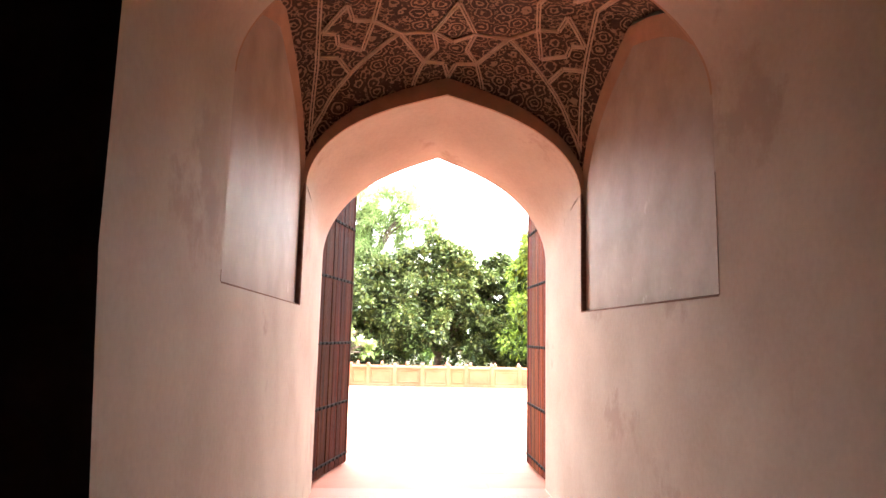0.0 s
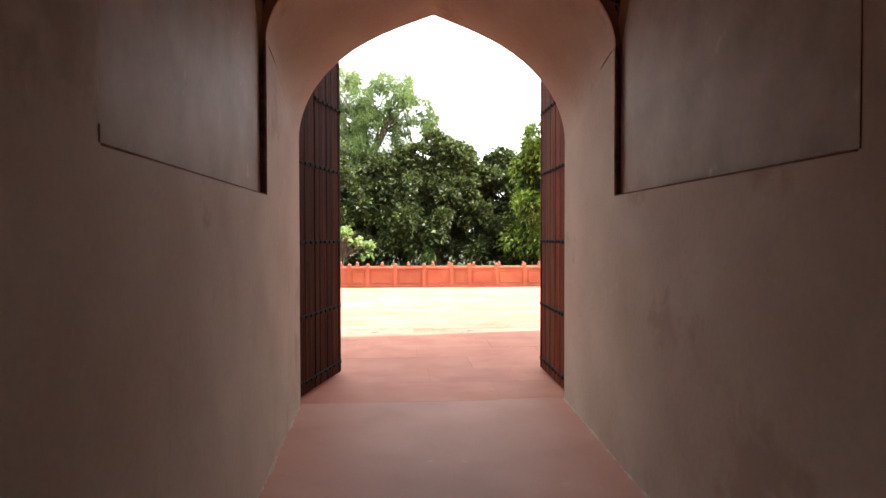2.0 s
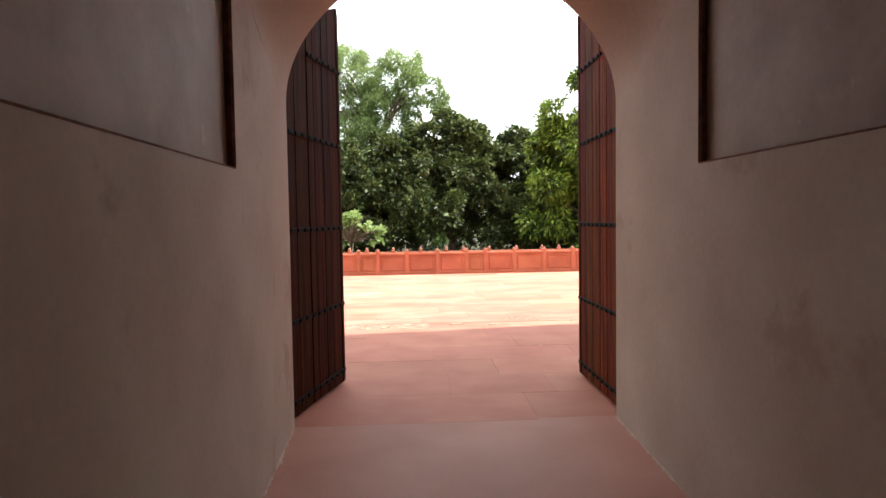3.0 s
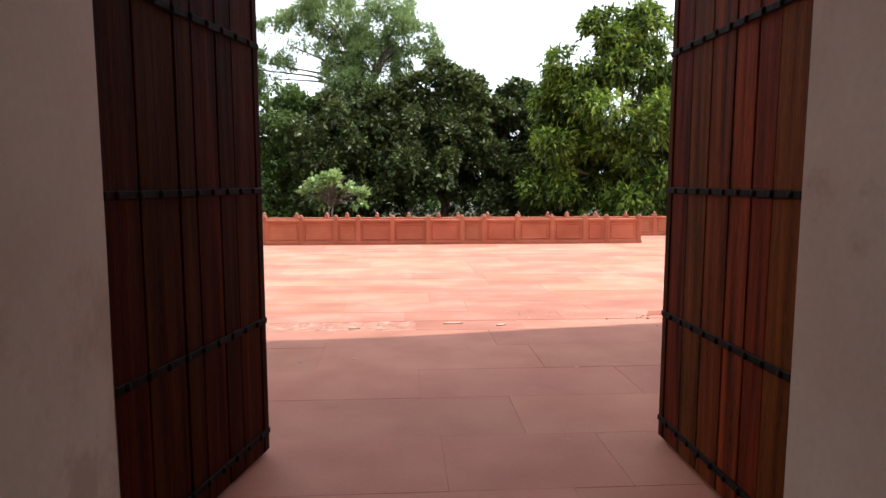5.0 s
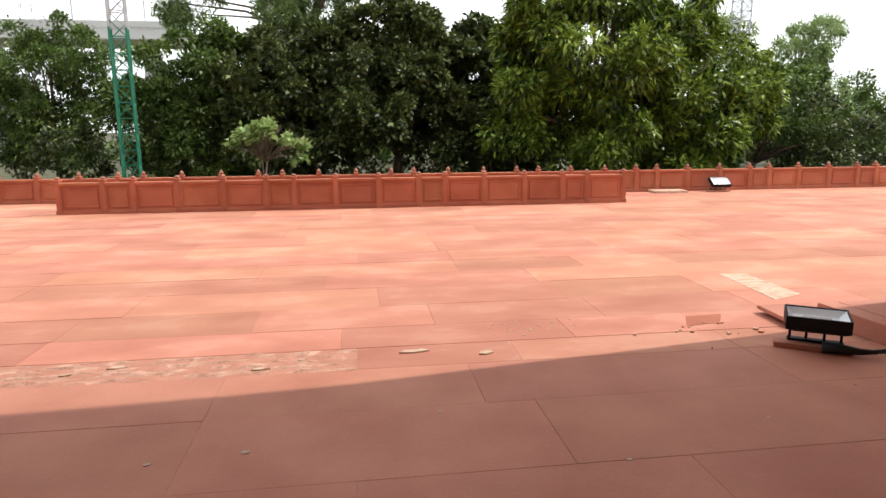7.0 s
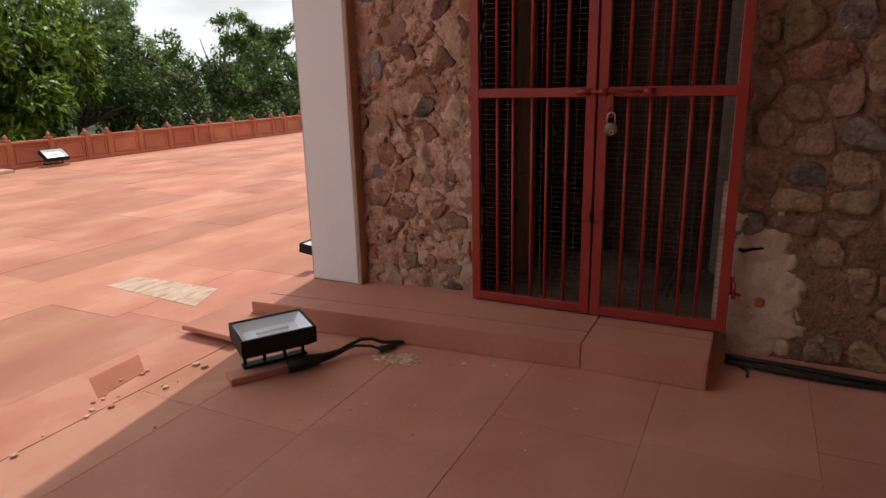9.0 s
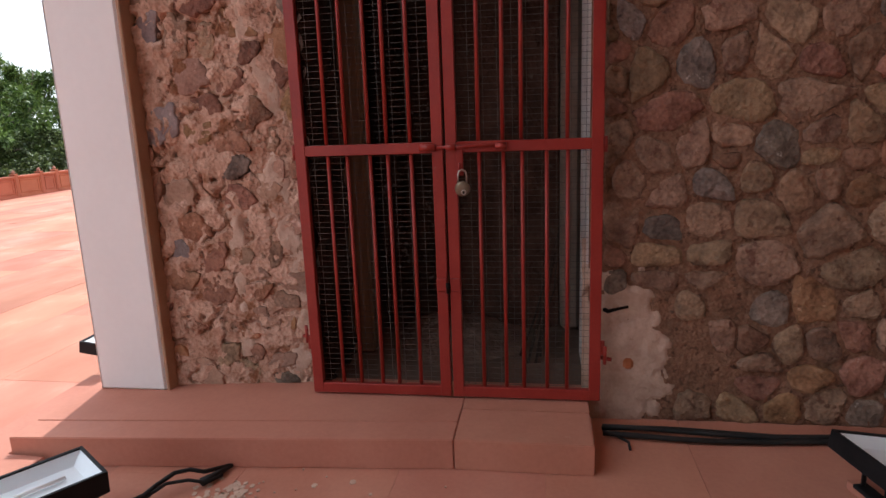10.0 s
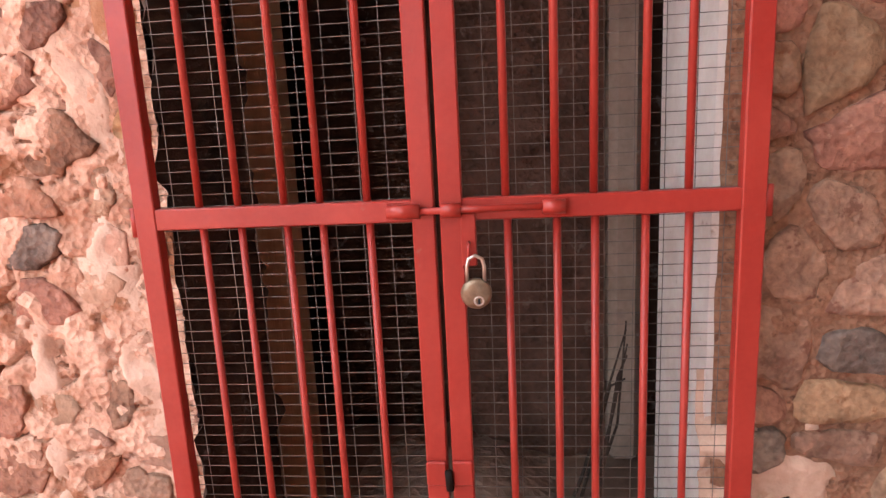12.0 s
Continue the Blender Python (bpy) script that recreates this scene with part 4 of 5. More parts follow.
# ---- door leaves ----
def door_leaf(name, hinge, tip, wood, label):
    """A tall plank leaf standing open: boards, iron straps with studs; hinge and tip are plan points."""
    (hx, hy), (tx, ty) = hinge, tip
    width = math.hypot(tx - hx, ty - hy)
    turn = math.degrees(math.atan2(ty - hy, tx - hx))
    face = -1 if hx < 0 else 1            # which local y looks into the passage
    leaf = holder(name, (hx, hy, 0), turn, label=label, category="door")
    rngd = random.Random(hx)
    edges, x = [0.0], 0.0
    while x < width - 0.16:
        x += rngd.uniform(0.12, 0.22)
        edges.append(min(x, width - 0.05))
    edges.append(width)
    for a, b in zip(edges, edges[1:]):
        z = [2.28 + (3.36 - 2.28) * swell(1 - min(q, width) / (width + 0.02)) for q in (a, b)]
        bm = bmesh.new()
        d = rngd.uniform(0, 0.008)
        lo = [bm.verts.new(p) for p in ((a + 0.002, face * -0.03, 0.02), (b - 0.002, face * -0.03, 0.02), (b - 0.002, face * (0.03 - d), 0.02), (a + 0.002, face * (0.03 - d), 0.02))]
        hi = [bm.verts.new(p) for p in ((a + 0.002, face * -0.03, z[0]), (b - 0.002, face * -0.03, z[1]), (b - 0.002, face * (0.03 - d), z[1]), (a + 0.002, face * (0.03 - d), z[0]))]
        bm.faces.new(lo)
        bm.faces.new(hi)
        for k in range(4):
            bm.faces.new((lo[k], lo[(k + 1) % 4], hi[(k + 1) % 4], hi[k]))
        bmesh.ops.bevel(bm, geom=bm.edges[:], offset=0.004, segments=1, affect="EDGES")
        part("board", bm, wood, leaf)
    for z in (0.13, 0.73, 1.41, 2.13, 2.78):
        left = 0.0 if z < 2.2 else 0.24
        if z > 2.5:
            left = 0.46
        bm = bmesh.new()
        add_box(bm, left + 0.01, width + 0.006, *sorted((face * 0.026, face * 0.040)), z - 0.016, z + 0.016, 0.004)
        strap_iron = part("iron_strap", bm, IRON, leaf, "dark forged iron strap")
        q = left + 0.07
        while q < width:
            bm = bmesh.new()
            bmesh.ops.create_uvsphere(bm, u_segments=10, v_segments=6, radius=0.017)
            for v in bm.verts:
                v.co = Vector((q + v.co.x, face * 0.040 + v.co.y * 0.7, z + v.co.z))
            part("stud", bm, IRON, strap_iron, "domed iron stud", True)
            q += 0.125
    part("edge_batten", box(width - 0.055, width + 0.004, -0.034, 0.034, 0.025, 3.30, 0.006), WOOD_SHADED, leaf, "thick meeting batten")
    return leaf


# West leaf takes the darker copy of the wood to look shaded.
door_leaf("plank_door", (-1.240, 6.03), (-0.966, 7.175), WOOD_SHADED, "tall reddish-brown plank door leaf with iron straps, shade in its colour, standing open")
door_leaf("plank_door", (1.262, 6.03), (1.266, 7.22), WOOD, "tall reddish-brown plank door leaf with iron straps, swung square open")

# ---- step along the gate ----
step = holder("stone_step", (0, 0, 0), label="low red sandstone step under the gate and pier", category="step")


def wedge(p, z0, z1, bevel=0.008):
    """A slab over a plan outline."""
    bm = bmesh.new()
    lo, hi = [bm.verts.new((x, y, z0)) for x, y in p], [bm.verts.new((x, y, z1)) for x, y in p]
    bm.faces.new(lo)
    bm.faces.new(hi)
    n = len(p)
    for k in range(n):
        bm.faces.new((lo[k], lo[(k + 1) % n], hi[(k + 1) % n], hi[k]))
    bmesh.ops.bevel(bm, geom=bm.edges[:], offset=bevel, segments=2, affect="EDGES")
    return bm


for i, (ya, yb) in enumerate(((7.775, 8.377), (8.380, 10.44))):
    fx = [3.66 - 0.155 * max(0, (y - 8.38) / 2.05) for y in (ya, yb)]
    cut = 0.17 if i else 0.30
    part("slab", wedge([(fx[0], ya), (fx[0] + cut, ya), (fx[1] + cut, yb), (fx[1], yb)], 0.0, STEP_Z, 0.004), SLAB, step)
    part("slab", wedge([(fx[0] + cut + 0.002, ya), (4.28, ya), (4.28, yb), (fx[1] + cut + 0.002, yb)], 0.0, STEP_Z + 0.001, 0.003), SLAB, step)
low_slab = solid("loose_slab", wedge([(3.15, 10.25), (3.49, 10.25), (3.49, 10.455), (4.4, 10.455), (4.4, 10.70), (3.17, 10.70)], 0.034, 0.064, 0.005), SLAB, label="loose red sandstone slab laid beyond the step", category="slab")
solid("bedding_stone", wedge([(3.21, 10.33), (3.48, 10.33), (3.48, 10.48), (4.3, 10.48), (4.3, 10.64), (3.24, 10.64)], 0.0, 0.035, 0.004), JOINT, label="rough bedding stone under the loose slab", category="stone")


# ---- floodlights ----
def floodlight(at, rz, size, tip, label, lift=0.135):
    """A square flood lamp facing up on a short stand over a stone base."""
    w, d, h = size
    lamp = holder("floodlight", at, rz, label=label, category="floodlight")
    part("base_slab", box(-w * 0.66, w * 0.56, -d * 0.40, d * 0.05, 0.0, 0.04, 0.005), SLAB, lamp, "flat red stone base")
    part("stand", box(-w * 0.44, w * 0.44, -0.03, 0.03, 0.04, 0.058, 0.004), BLACK, lamp, "black iron stand bar")
    for x in (-0.40, -0.14, 0.14, 0.40):
        part("leg", tube([(x * w, 0.0, 0.05), (x * w, 0.0, lift + h * 0.32)], 0.009, 6), BLACK, lamp, "", True)
    turn_m = pose(0, 0, lift, tip, 0, 0)
    bm = bmesh.new()
    t = 0.012
    low, top = 0.82, 1.0
    outer0 = [(-w / 2 * low, -d / 2 * low), (w / 2 * low, -d / 2 * low), (w / 2 * low, d / 2 * low), (-w / 2 * low, d / 2 * low)]
    outer1 = [(x / low, y / low) for x, y in outer0]
    inner1 = [(x - math.copysign(t, x), y - math.copysign(t, y)) for x, y in outer1]
    inner0 = [(x * 0.72, y * 0.6) for x, y in outer1]
    rings = [[bm.verts.new(turn_m @ Vector((x, y, z))) for x, y in pts] for pts, z in ((outer0, h * 0.30), (outer1, h * 0.42), (outer1, h), (inner1, h), (inner1, h - 0.012))]
    for a, b in zip(rings, rings[1:]):
        for k in range(4):
            bm.faces.new((a[k], a[(k + 1) % 4], b[(k + 1) % 4], b[k]))
    bm.faces.new(rings[0])
    part("housing", bm, BLACK, lamp, "black enamelled lamp housing")
    bm = bmesh.new()
    rings = [[bm.verts.new(turn_m @ Vector((x, y, z))) for x, y in pts] for pts, z in ((inner1, h - 0.008), (inner0, h * 0.70))]
    for k in range(4):
        bm.faces.new((rings[0][k], rings[0][(k + 1) % 4], rings[1][(k + 1) % 4], rings[1][k]))
    bm.faces.new(rings[1])
    part("reflector", bm, REFLECTOR, lamp, "pale reflector with the glass's sky reflection in its colour")
    part("tube_lamp", tube([turn_m @ Vector((-w * 0.22, 0, h * 0.78)), turn_m @ Vector((w * 0.22, 0, h * 0.78))], 0.008, 8), MARBLE, lamp, "white lamp tube", True)
    return lamp


floodlight((3.045, 9.865, 0), -33, (0.388, 0.26, 0.155), 4, "black floodlight facing upwards on a red stone base, cable trailing", 0.095)
floodlight((4.62, 10.63, 0), 0, (0.46, 0.28, 0.125), 8, "black floodlight standing beyond the white pier")
floodlight((8.42, 20.02, 0), 0, (0.46, 0.28, 0.15), 35, "black floodlight standing before the sandstone parapet")
floodlight((3.42, 6.72, 0), 12, (0.46, 0.28, 0.125), 10, "black floodlight on the floor before the rubble wall")

rng = random.Random(8)
cable = holder("power_cable", (0, 0, 0), label="black rubber cable with taped joint lying on the floor", category="cable")
part("lead", tube([(3.05, 9.76, 0.06), (3.14, 9.67, 0.04), (3.23, 9.62, 0.045), (3.33, 9.59, 0.06), (3.40, 9.55, 0.075), (3.44, 9.50, 0.07), (3.46, 9.45, 0.05), (3.57, 9.39, 0.018)], 0.010, 8), RUBBER, cable, "", True)
part("lead", tube([(3.08, 9.72, 0.03), (3.20, 9.64, 0.03), (3.35, 9.56, 0.055), (3.40, 9.49, 0.045), (3.42, 9.42, 0.025), (3.50, 9.39, 0.016)], 0.008, 8), RUBBER, cable, "", True)
part("taped_joint", tube([(3.02, 9.76, 0.04), (3.12, 9.685, 0.045), (3.20, 9.64, 0.040), (3.29, 9.60, 0.045)], 0.040, 9, 0.014), RUBBER, cable, "lumpy taped joint", True)
part("taped_joint", tube([(3.42, 9.44, 0.026), (3.49, 9.41, 0.022), (3.58, 9.385, 0.014)], 0.020, 8, 0.009), RUBBER, cable, "lumpy taped joint", True)
run = holder("wall_cable", (0, 0, 0), label="bundle of black cables along the foot of the rubble wall", category="cable")
for k in range(3):
    pts = [(3.99 + 0.03 * k + 0.02 * math.sin(y * 5 + k), y, 0.022 + 0.016 * (k == 1)) for y in (7.95 - 0.12 * j for j in range(17))]
    part("strand", tube([(x, max(y, 6.05), z) if y < 7.76 else (x, 7.76, z) for x, y, z in pts if y < 7.80], 0.013, 6), RUBBER, run, "", True)
part("loose_end", tube([(3.98, 7.66, 0.03), (3.93, 7.60, 0.02), (3.88, 7.60, 0.012)], 0.007, 6), RUBBER, run, "", True)

# ---- floors and ground ----
bm = bmesh.new()
xs, ys = [-4.2 + 8.4 * i / 28 for i in range(29)], [-5.2 + 11.2 * i / 44 for i in range(45)]
rows = [[(x, y, 0.005 * noise.noise((x * 1.1, y * 1.1, 3.0)) * (1 if -4 < y < 5.7 else 0)) for x in xs] for y in ys]
bm = loft(rows)
solid("floor_passage", bm, FLOOR, True, label="smooth dusty pink sandstone floor of the passage", category="floor", kind="structure")
solid("ground", loft([[(-600, -600, -0.7), (600, -600, -0.7)], [(-600, 600, -0.7), (600, 600, -0.7)]]), EARTH, label="dark garden earth under the trees", category="ground", kind="structure")
terrace = solid("pavement", box(-40, 60, Y_DOOR + 0.002, 20.75, -0.69, -0.0035), JOINT, label="raised terrace paved in red sandstone", category="pavement", kind="structure")


# ---- parapets ----
def panel_mesh(w):
    """A parapet panel with stepped, sunk frames on both faces."""
    h, t = 0.535, 0.12
    bm = box(0, w, -t / 2, t / 2, 0.05, h - 0.04)
    faces = [f for f in bm.faces if abs(f.normal.y) > 0.9]
    for wide, deep in ((0.028, 0.0), (0.012, -0.022), (0.040, 0.0), (0.010, 0.014), (0.028, 0.0), (0.010, -0.012)):
        bmesh.ops.inset_individual(bm, faces=faces, thickness=wide, depth=deep)
    return finish(bm, "panel", CARVED_RED)


def course_mesh(w, z0, z1, half):
    return finish(box(0, w, -half, half, z0, z1, 0.007), "course", CARVED_RED)


def post_mesh():
    bm = bmesh.new()
    add_box(bm, -0.055, 0.055, -0.085, 0.085, 0.0, 0.075, 0.006)
    add_box(bm, -0.042, 0.042, -0.072, 0.072, 0.07, 0.56, 0.006)
    add_box(bm, -0.052, 0.052, -0.082, 0.082, 0.555, 0.59, 0.006)
    return finish(bm, "post", CARVED_RED)


def finial_mesh(low):
    """A turned finial, or the low round knob of the screen wall."""
    bm = bmesh.new()
    prof = [(0.034, 0.588), (0.048, 0.596), (0.050, 0.612), (0.036, 0.626), (0.014, 0.634)] if low else [(0.030, 0.588), (0.038, 0.605), (0.045, 0.630), (0.036, 0.652), (0.018, 0.668), (0.008, 0.690)]
    rings = [[bm.verts.new((r * math.cos(math.pi * k / 4), r * math.sin(math.pi * k / 4), z)) for k in range(8)] for r, z in prof]
    for a, b in zip(rings, rings[1:]):
        for k in range(8):
            bm.faces.new((a[k], a[(k + 1) % 8], b[(k + 1) % 8], b[k]))
    bm.faces.new(rings[0])
    bm.faces.new(rings[-1])
    return finish(bm, "finial", FINIAL, True)


PANEL_WIDE, PANEL_WIDE_B, PANEL_SLIM, POST, TIP, KNOB = panel_mesh(0.695), panel_mesh(0.735), panel_mesh(0.430), post_mesh(), finial_mesh(False), finial_mesh(True)


COURSE = {}


def parapet(at, count, first, tips, squash, label):
    """Posts and panels along +x; every fourth panel is slim."""
    wall = holder("parapet", at, label=label, category="parapet")
    wall.scale = (1, 1, squash)
    x = 0.0
    for i in range(count + 1):
        pt = new("post", POST)
        pt.parent = wall
        pt.location = (x, 0, 0)
        tp = new("finial", TIP if tips else KNOB)
        tp.parent = pt
        if i == count:
            break
        me = PANEL_SLIM if (i - first) % 4 == 0 else (PANEL_WIDE_B if (i - first) % 4 == 2 else PANEL_WIDE)
        w = 0.430 if me is PANEL_SLIM else (0.735 if me is PANEL_WIDE_B else 0.695)
        pn = new("panel", me)
        pn.parent = wall
        pn.location = (x + 0.0425, 0, 0)
        for nm, z0, z1 in (("plinth_course", 0.0, 0.055), ("coping", 0.49, 0.535)):
            if (nm, w) not in COURSE:
                COURSE[nm, w] = course_mesh(w, z0, z1, 0.078)
            co = new(nm, COURSE[nm, w])
            co.parent = pn
        x += w + 0.085
    return x


parapet((-5.43, 18.38, -0.004), 15, 1, False, 1.08, "free-standing red sandstone screen wall of sunk panels")
parapet((-1.60 - 2.96 * 9, 20.35, -0.004), 100, 0, True, 0.955, "long red sandstone terrace parapet with posts and small finials")
solid("stone_slab", wedge([(6.75, 19.82), (7.55, 19.80), (7.57, 20.22), (6.78, 20.24)], 0.0, 0.055), PALE, label="pale loose stone slab lying by the parapet", category="slab")


# ---- trees ----
def leaf_cloud(seed, blobs, count, length, width, clump, droop, shell, per_spray=16, lumps=26):
    """Many single leaves in sprays over rounded crowns: four corners a leaf."""
    r = np.random.default_rng(seed)
    vol = np.array([b[3] * b[4] + b[4] * b[5] + b[3] * b[5] for b in blobs])
    n_spray = max(1, count // per_spray)
    # boughs: broad lumps on each crown lobe, on which the sprays sit
    n_bough = max(3 * len(blobs), n_spray // lumps)
    home = r.choice(len(blobs), size=n_bough, p=vol / vol.sum())
    bb = np.array(blobs)[home]
    d = r.normal(size=(n_bough, 3))
    d /= np.linalg.norm(d, axis=1)[:, None]
    reach = shell + (1.0 - shell) * r.random(n_bough) ** 0.6
    bough = bb[:, :3] + d * bb[:, 3:] * reach[:, None]
    girth = np.cbrt(bb[:, 3] * bb[:, 4] * bb[:, 5]) * r.uniform(0.20, 0.36, n_bough)
    pick = r.integers(0, n_bough, n_spray)
    e = r.normal(size=(n_spray, 3)) + d[pick] * 0.8 + np.array([0, 0, 0.35])
    e /= np.linalg.norm(e, axis=1)[:, None]
    mid = bough[pick] + e * (girth[pick] * r.uniform(0.75, 1.05, n_spray))[:, None] * np.array([1.15, 1.15, 0.8])
    per = np.repeat(np.arange(n_spray), per_spray)
    way = e[per] * 0.9 + r.normal(size=(len(per), 3)) * 0.75
    way[:, 2] -= droop
    way /= np.linalg.norm(way, axis=1)[:, None]
    pos = mid[per] + r.normal(size=(len(per), 3)) * clump * 0.45
    side = np.cross(way, r.normal(size=(len(per), 3)) * 0.45 + np.array([0, 0, 1.0]))
    side /= np.linalg.norm(side, axis=1)[:, None] + 1e-6
    size = r.uniform(0.6, 1.25, len(per))[:, None]
    fold = np.cross(side, way) * width * 0.25 * size
    verts = np.empty((len(per), 4, 3))
    verts[:, 0] = pos
    verts[:, 1] = pos + way * length * 0.5 * size + side * width * 0.5 * size + fold
    verts[:, 2] = pos + way * length * size
    verts[:, 3] = pos + way * length * 0.5 * size - side * width * 0.5 * size + fold
    return verts.reshape(-1, 3)


def quads_mesh(name, verts, material):
    me = bpy.data.meshes.new(name)
    n = len(verts) // 4
    me.vertices.add(len(verts))
    me.vertices.foreach_set("co", verts.astype(np.float32).ravel())
    me.loops.add(len(verts))
    me.loops.foreach_set("vertex_index", np.arange(len(verts), dtype=np.int32))
    me.polygons.add(n)
    me.polygons.foreach_set("loop_start", np.arange(0, len(verts), 4, dtype=np.int32))
    me.update(calc_edges=True)
    me.materials.append(material)
    return me


def tree(at, blobs, count, material, label, length=0.17, width=0.075, clump=0.20, droop=0.3, shell=0.45, trunk=0.14, seed=1, stems=1, base=-0.7, lumps=26):
    """Trunk and limbs that reach into each crown lobe; blobs are (x, y, z, rx, ry, rz) about the foot."""
    t = holder("tree", (at[0], at[1], base), label=label, category="tree")
    rg = random.Random(seed)
    bm = bmesh.new()
    low = min(b[2] - b[5] for b in blobs)
    fork = max(0.4, low * 0.7 + 0.3 * sum(b[2] for b in blobs) / len(blobs))
    for k in range(stems):
        ox = (k - (stems - 1) / 2) * trunk * 1.5
        add_tube(bm, [(ox, 0, -0.05), (ox + rg.uniform(-0.08, 0.08), rg.uniform(-0.08, 0.08), fork * 0.5), (ox * 1.8 + rg.uniform(-0.1, 0.1), 0, fork)], trunk, 8, trunk * 0.7)
    for b in blobs:
        for k in range(3):
            e = Vector((b[0] + rg.uniform(-0.6, 0.6) * b[3], b[1] + rg.uniform(-0.6, 0.6) * b[4], b[2] + rg.uniform(-0.2, 0.7) * b[5]))
            m = Vector((e.x * 0.45, e.y * 0.45, fork + (e.z - fork) * 0.55))
            add_tube(bm, [(0, 0, fork * 0.9), m, e], trunk * 0.5, 6, trunk * 0.12)
    part("trunk", bm, BARK, t, "", True)
    ob = new("crown", quads_mesh("crown", leaf_cloud(seed, blobs, count, length, width, clump, droop, shell, 16, lumps), material))
    ob.parent = t
    return t


DARK = "dense dark green broad-leaved tree behind the parapet"
MIDT = "mid-green leafy tree in the garden"
tree((-1.7, 28.6), [(-0.9, 0, 3.0, 1.7, 1.7, 2.2), (1.2, -0.3, 3.5, 1.9, 1.8, 2.0), (0.2, -1.2, 1.9, 2.4, 1.2, 1.8), (0.4, 0.3, 4.2, 1.4, 1.3, 1.4)], 46000, LEAF_DARK, DARK, 0.21, 0.105, 0.16, 0.35, 0.6, 0.2, 11)
tree((1.45, 29.4), [(-0.4, 0, 4.2, 2.1, 1.8, 2.3), (1.3, 0.2, 3.6, 1.9, 1.7, 2.3), (-0.2, -1.5, 2.2, 2.3, 1.2, 2.0), (0.0, 0, 5.5, 1.5, 1.2, 1.15), (1.7, 0, 5.1, 1.7, 1.3, 1.15), (-2.0, 0.2, 4.4, 1.6, 1.4, 1.7), (3.0, 0.2, 4.2, 1.6, 1.3, 1.7)], 76000, LEAF_DARK, DARK, 0.21, 0.105, 0.16, 0.35, 0.65, 0.22, 12, lumps=32)
tree((4.9, 29.2), [(0, 0, 2.8, 1.6, 1.6, 2.6), (0.8, -0.6, 2.0, 1.5, 1.2, 1.9)], 36000, LEAF_DARK, DARK, 0.21, 0.105, 0.16, 0.35, 0.6, 0.16, 13)
tree((7.8, 26.0), [(0, 0, 4.6, 3.0, 2.2, 2.6), (2.9, 0.2, 3.4, 2.3, 2.0, 2.5), (-2.2, -0.2, 3.2, 1.4, 1.6, 2.2), (-0.6, 0, 6.7, 1.8, 1.5, 1.4), (0.8, -1.2, 2.2, 2.8, 1.4, 2.0), (-2.0, 0.2, 5.6, 1.3, 1.2, 1.2), (4.3, 0.2, 2.6, 1.4, 1.4, 1.9), (2.3, 0, 5.5, 1.4, 1.2, 1.2)], 100000, LEAF_BRIGHT, "large bright green tree with drooping feathery leaves", 0.26, 0.080, 0.19, 0.8, 0.47, 0.2, 14, lumps=40)
tree((-5.2, 29.2), [(0, 0, 3.5, 1.8, 1.6, 2.3), (1.2, 0.2, 4.3, 1.3, 1.2, 1.5), (-1.4, -0.3, 2.8, 1.5, 1.3, 2.0), (0.6, -0.8, 1.7, 2.0, 1.0, 1.6)], 54000, LEAF_MID, MIDT, 0.17, 0.085, 0.2, 0.3, 0.4, 0.13, 15)
tree((-10.4, 30.0), [(0, 0, 4.4, 2.2, 1.7, 1.1), (-1.6, 0.2, 3.5, 1.6, 1.4, 1.0), (1.8, 0, 3.6, 1.5, 1.3, 1.2), (0.4, -0.6, 2.1, 2.3, 1.3, 1.1), (0.7, 0, 5.2, 1.2, 1.0, 0.6)], 42000, LEAF_MID, "spreading green tree with layered flat branches", 0.15, 0.06, 0.17, 0.2, 0.3, 0.12, 16)
tree((-16.5, 31.0), [(0, 0, 3.8, 2.8, 2.0, 2.4), (2.4, 0, 3.0, 2.0, 1.6, 2.0)], 20000, LEAF_MID, MIDT, 0.2, 0.08, 0.22, 0.3, 0.4, 0.15, 17)
tree((-2.0, 35.5), [(-1.6, 0, 10.0, 1.7, 1.4, 1.7), (1.0, 0, 9.2, 1.9, 1.4, 1.8), (-3.4, 0.2, 9.0, 1.5, 1.2, 1.3), (-0.4, 0.2, 7.6, 2.4, 1.4, 1.6), (2.2, 0, 8.6, 1.4, 1.1, 1.4), (-5.0, 0, 7.2, 1.4, 1.0, 1.1)], 48000, LEAF_PALE, "tall airy grey-green tree rising behind the others", 0.22, 0.06, 0.24, 0.5, 0.3, 0.16, 18)
tree((2.1, 36.5), [(0, 0, 7.8, 0.9, 0.8, 1.2), (0.2, 0, 6.4, 1.3, 1.0, 1.4)], 7000, LEAF_PALE, "slim airy tree tip behind the dark trees", 0.2, 0.06, 0.22, 0.5, 0.2, 0.12, 19)
tree((20.6, 42.0), [(0, 0, 8.6, 1.5, 1.2, 1.6), (1.4, 0, 7.0, 1.3, 1.2, 1.4), (-1.2, 0, 6.8, 1.2, 1.1, 1.3), (0.3, 0, 5.0, 2.0, 1.4, 1.5)], 16000, LEAF_PALE, "tall slender grey-green tree far off", 0.24, 0.07, 0.28, 0.5, 0.2, 0.14, 20)
tree((25.5, 41.0), [(0, 0, 6.4, 2.0, 1.7, 1.9), (1.8, 0, 7.2, 1.3, 1.1, 1.5), (0.4, -0.4, 3.8, 2.4, 1.6, 2.0)], 16000, LEAF_PALE, "grey-green tree with loose crown far off", 0.24, 0.08, 0.3, 0.5, 0.3, 0.16, 21)
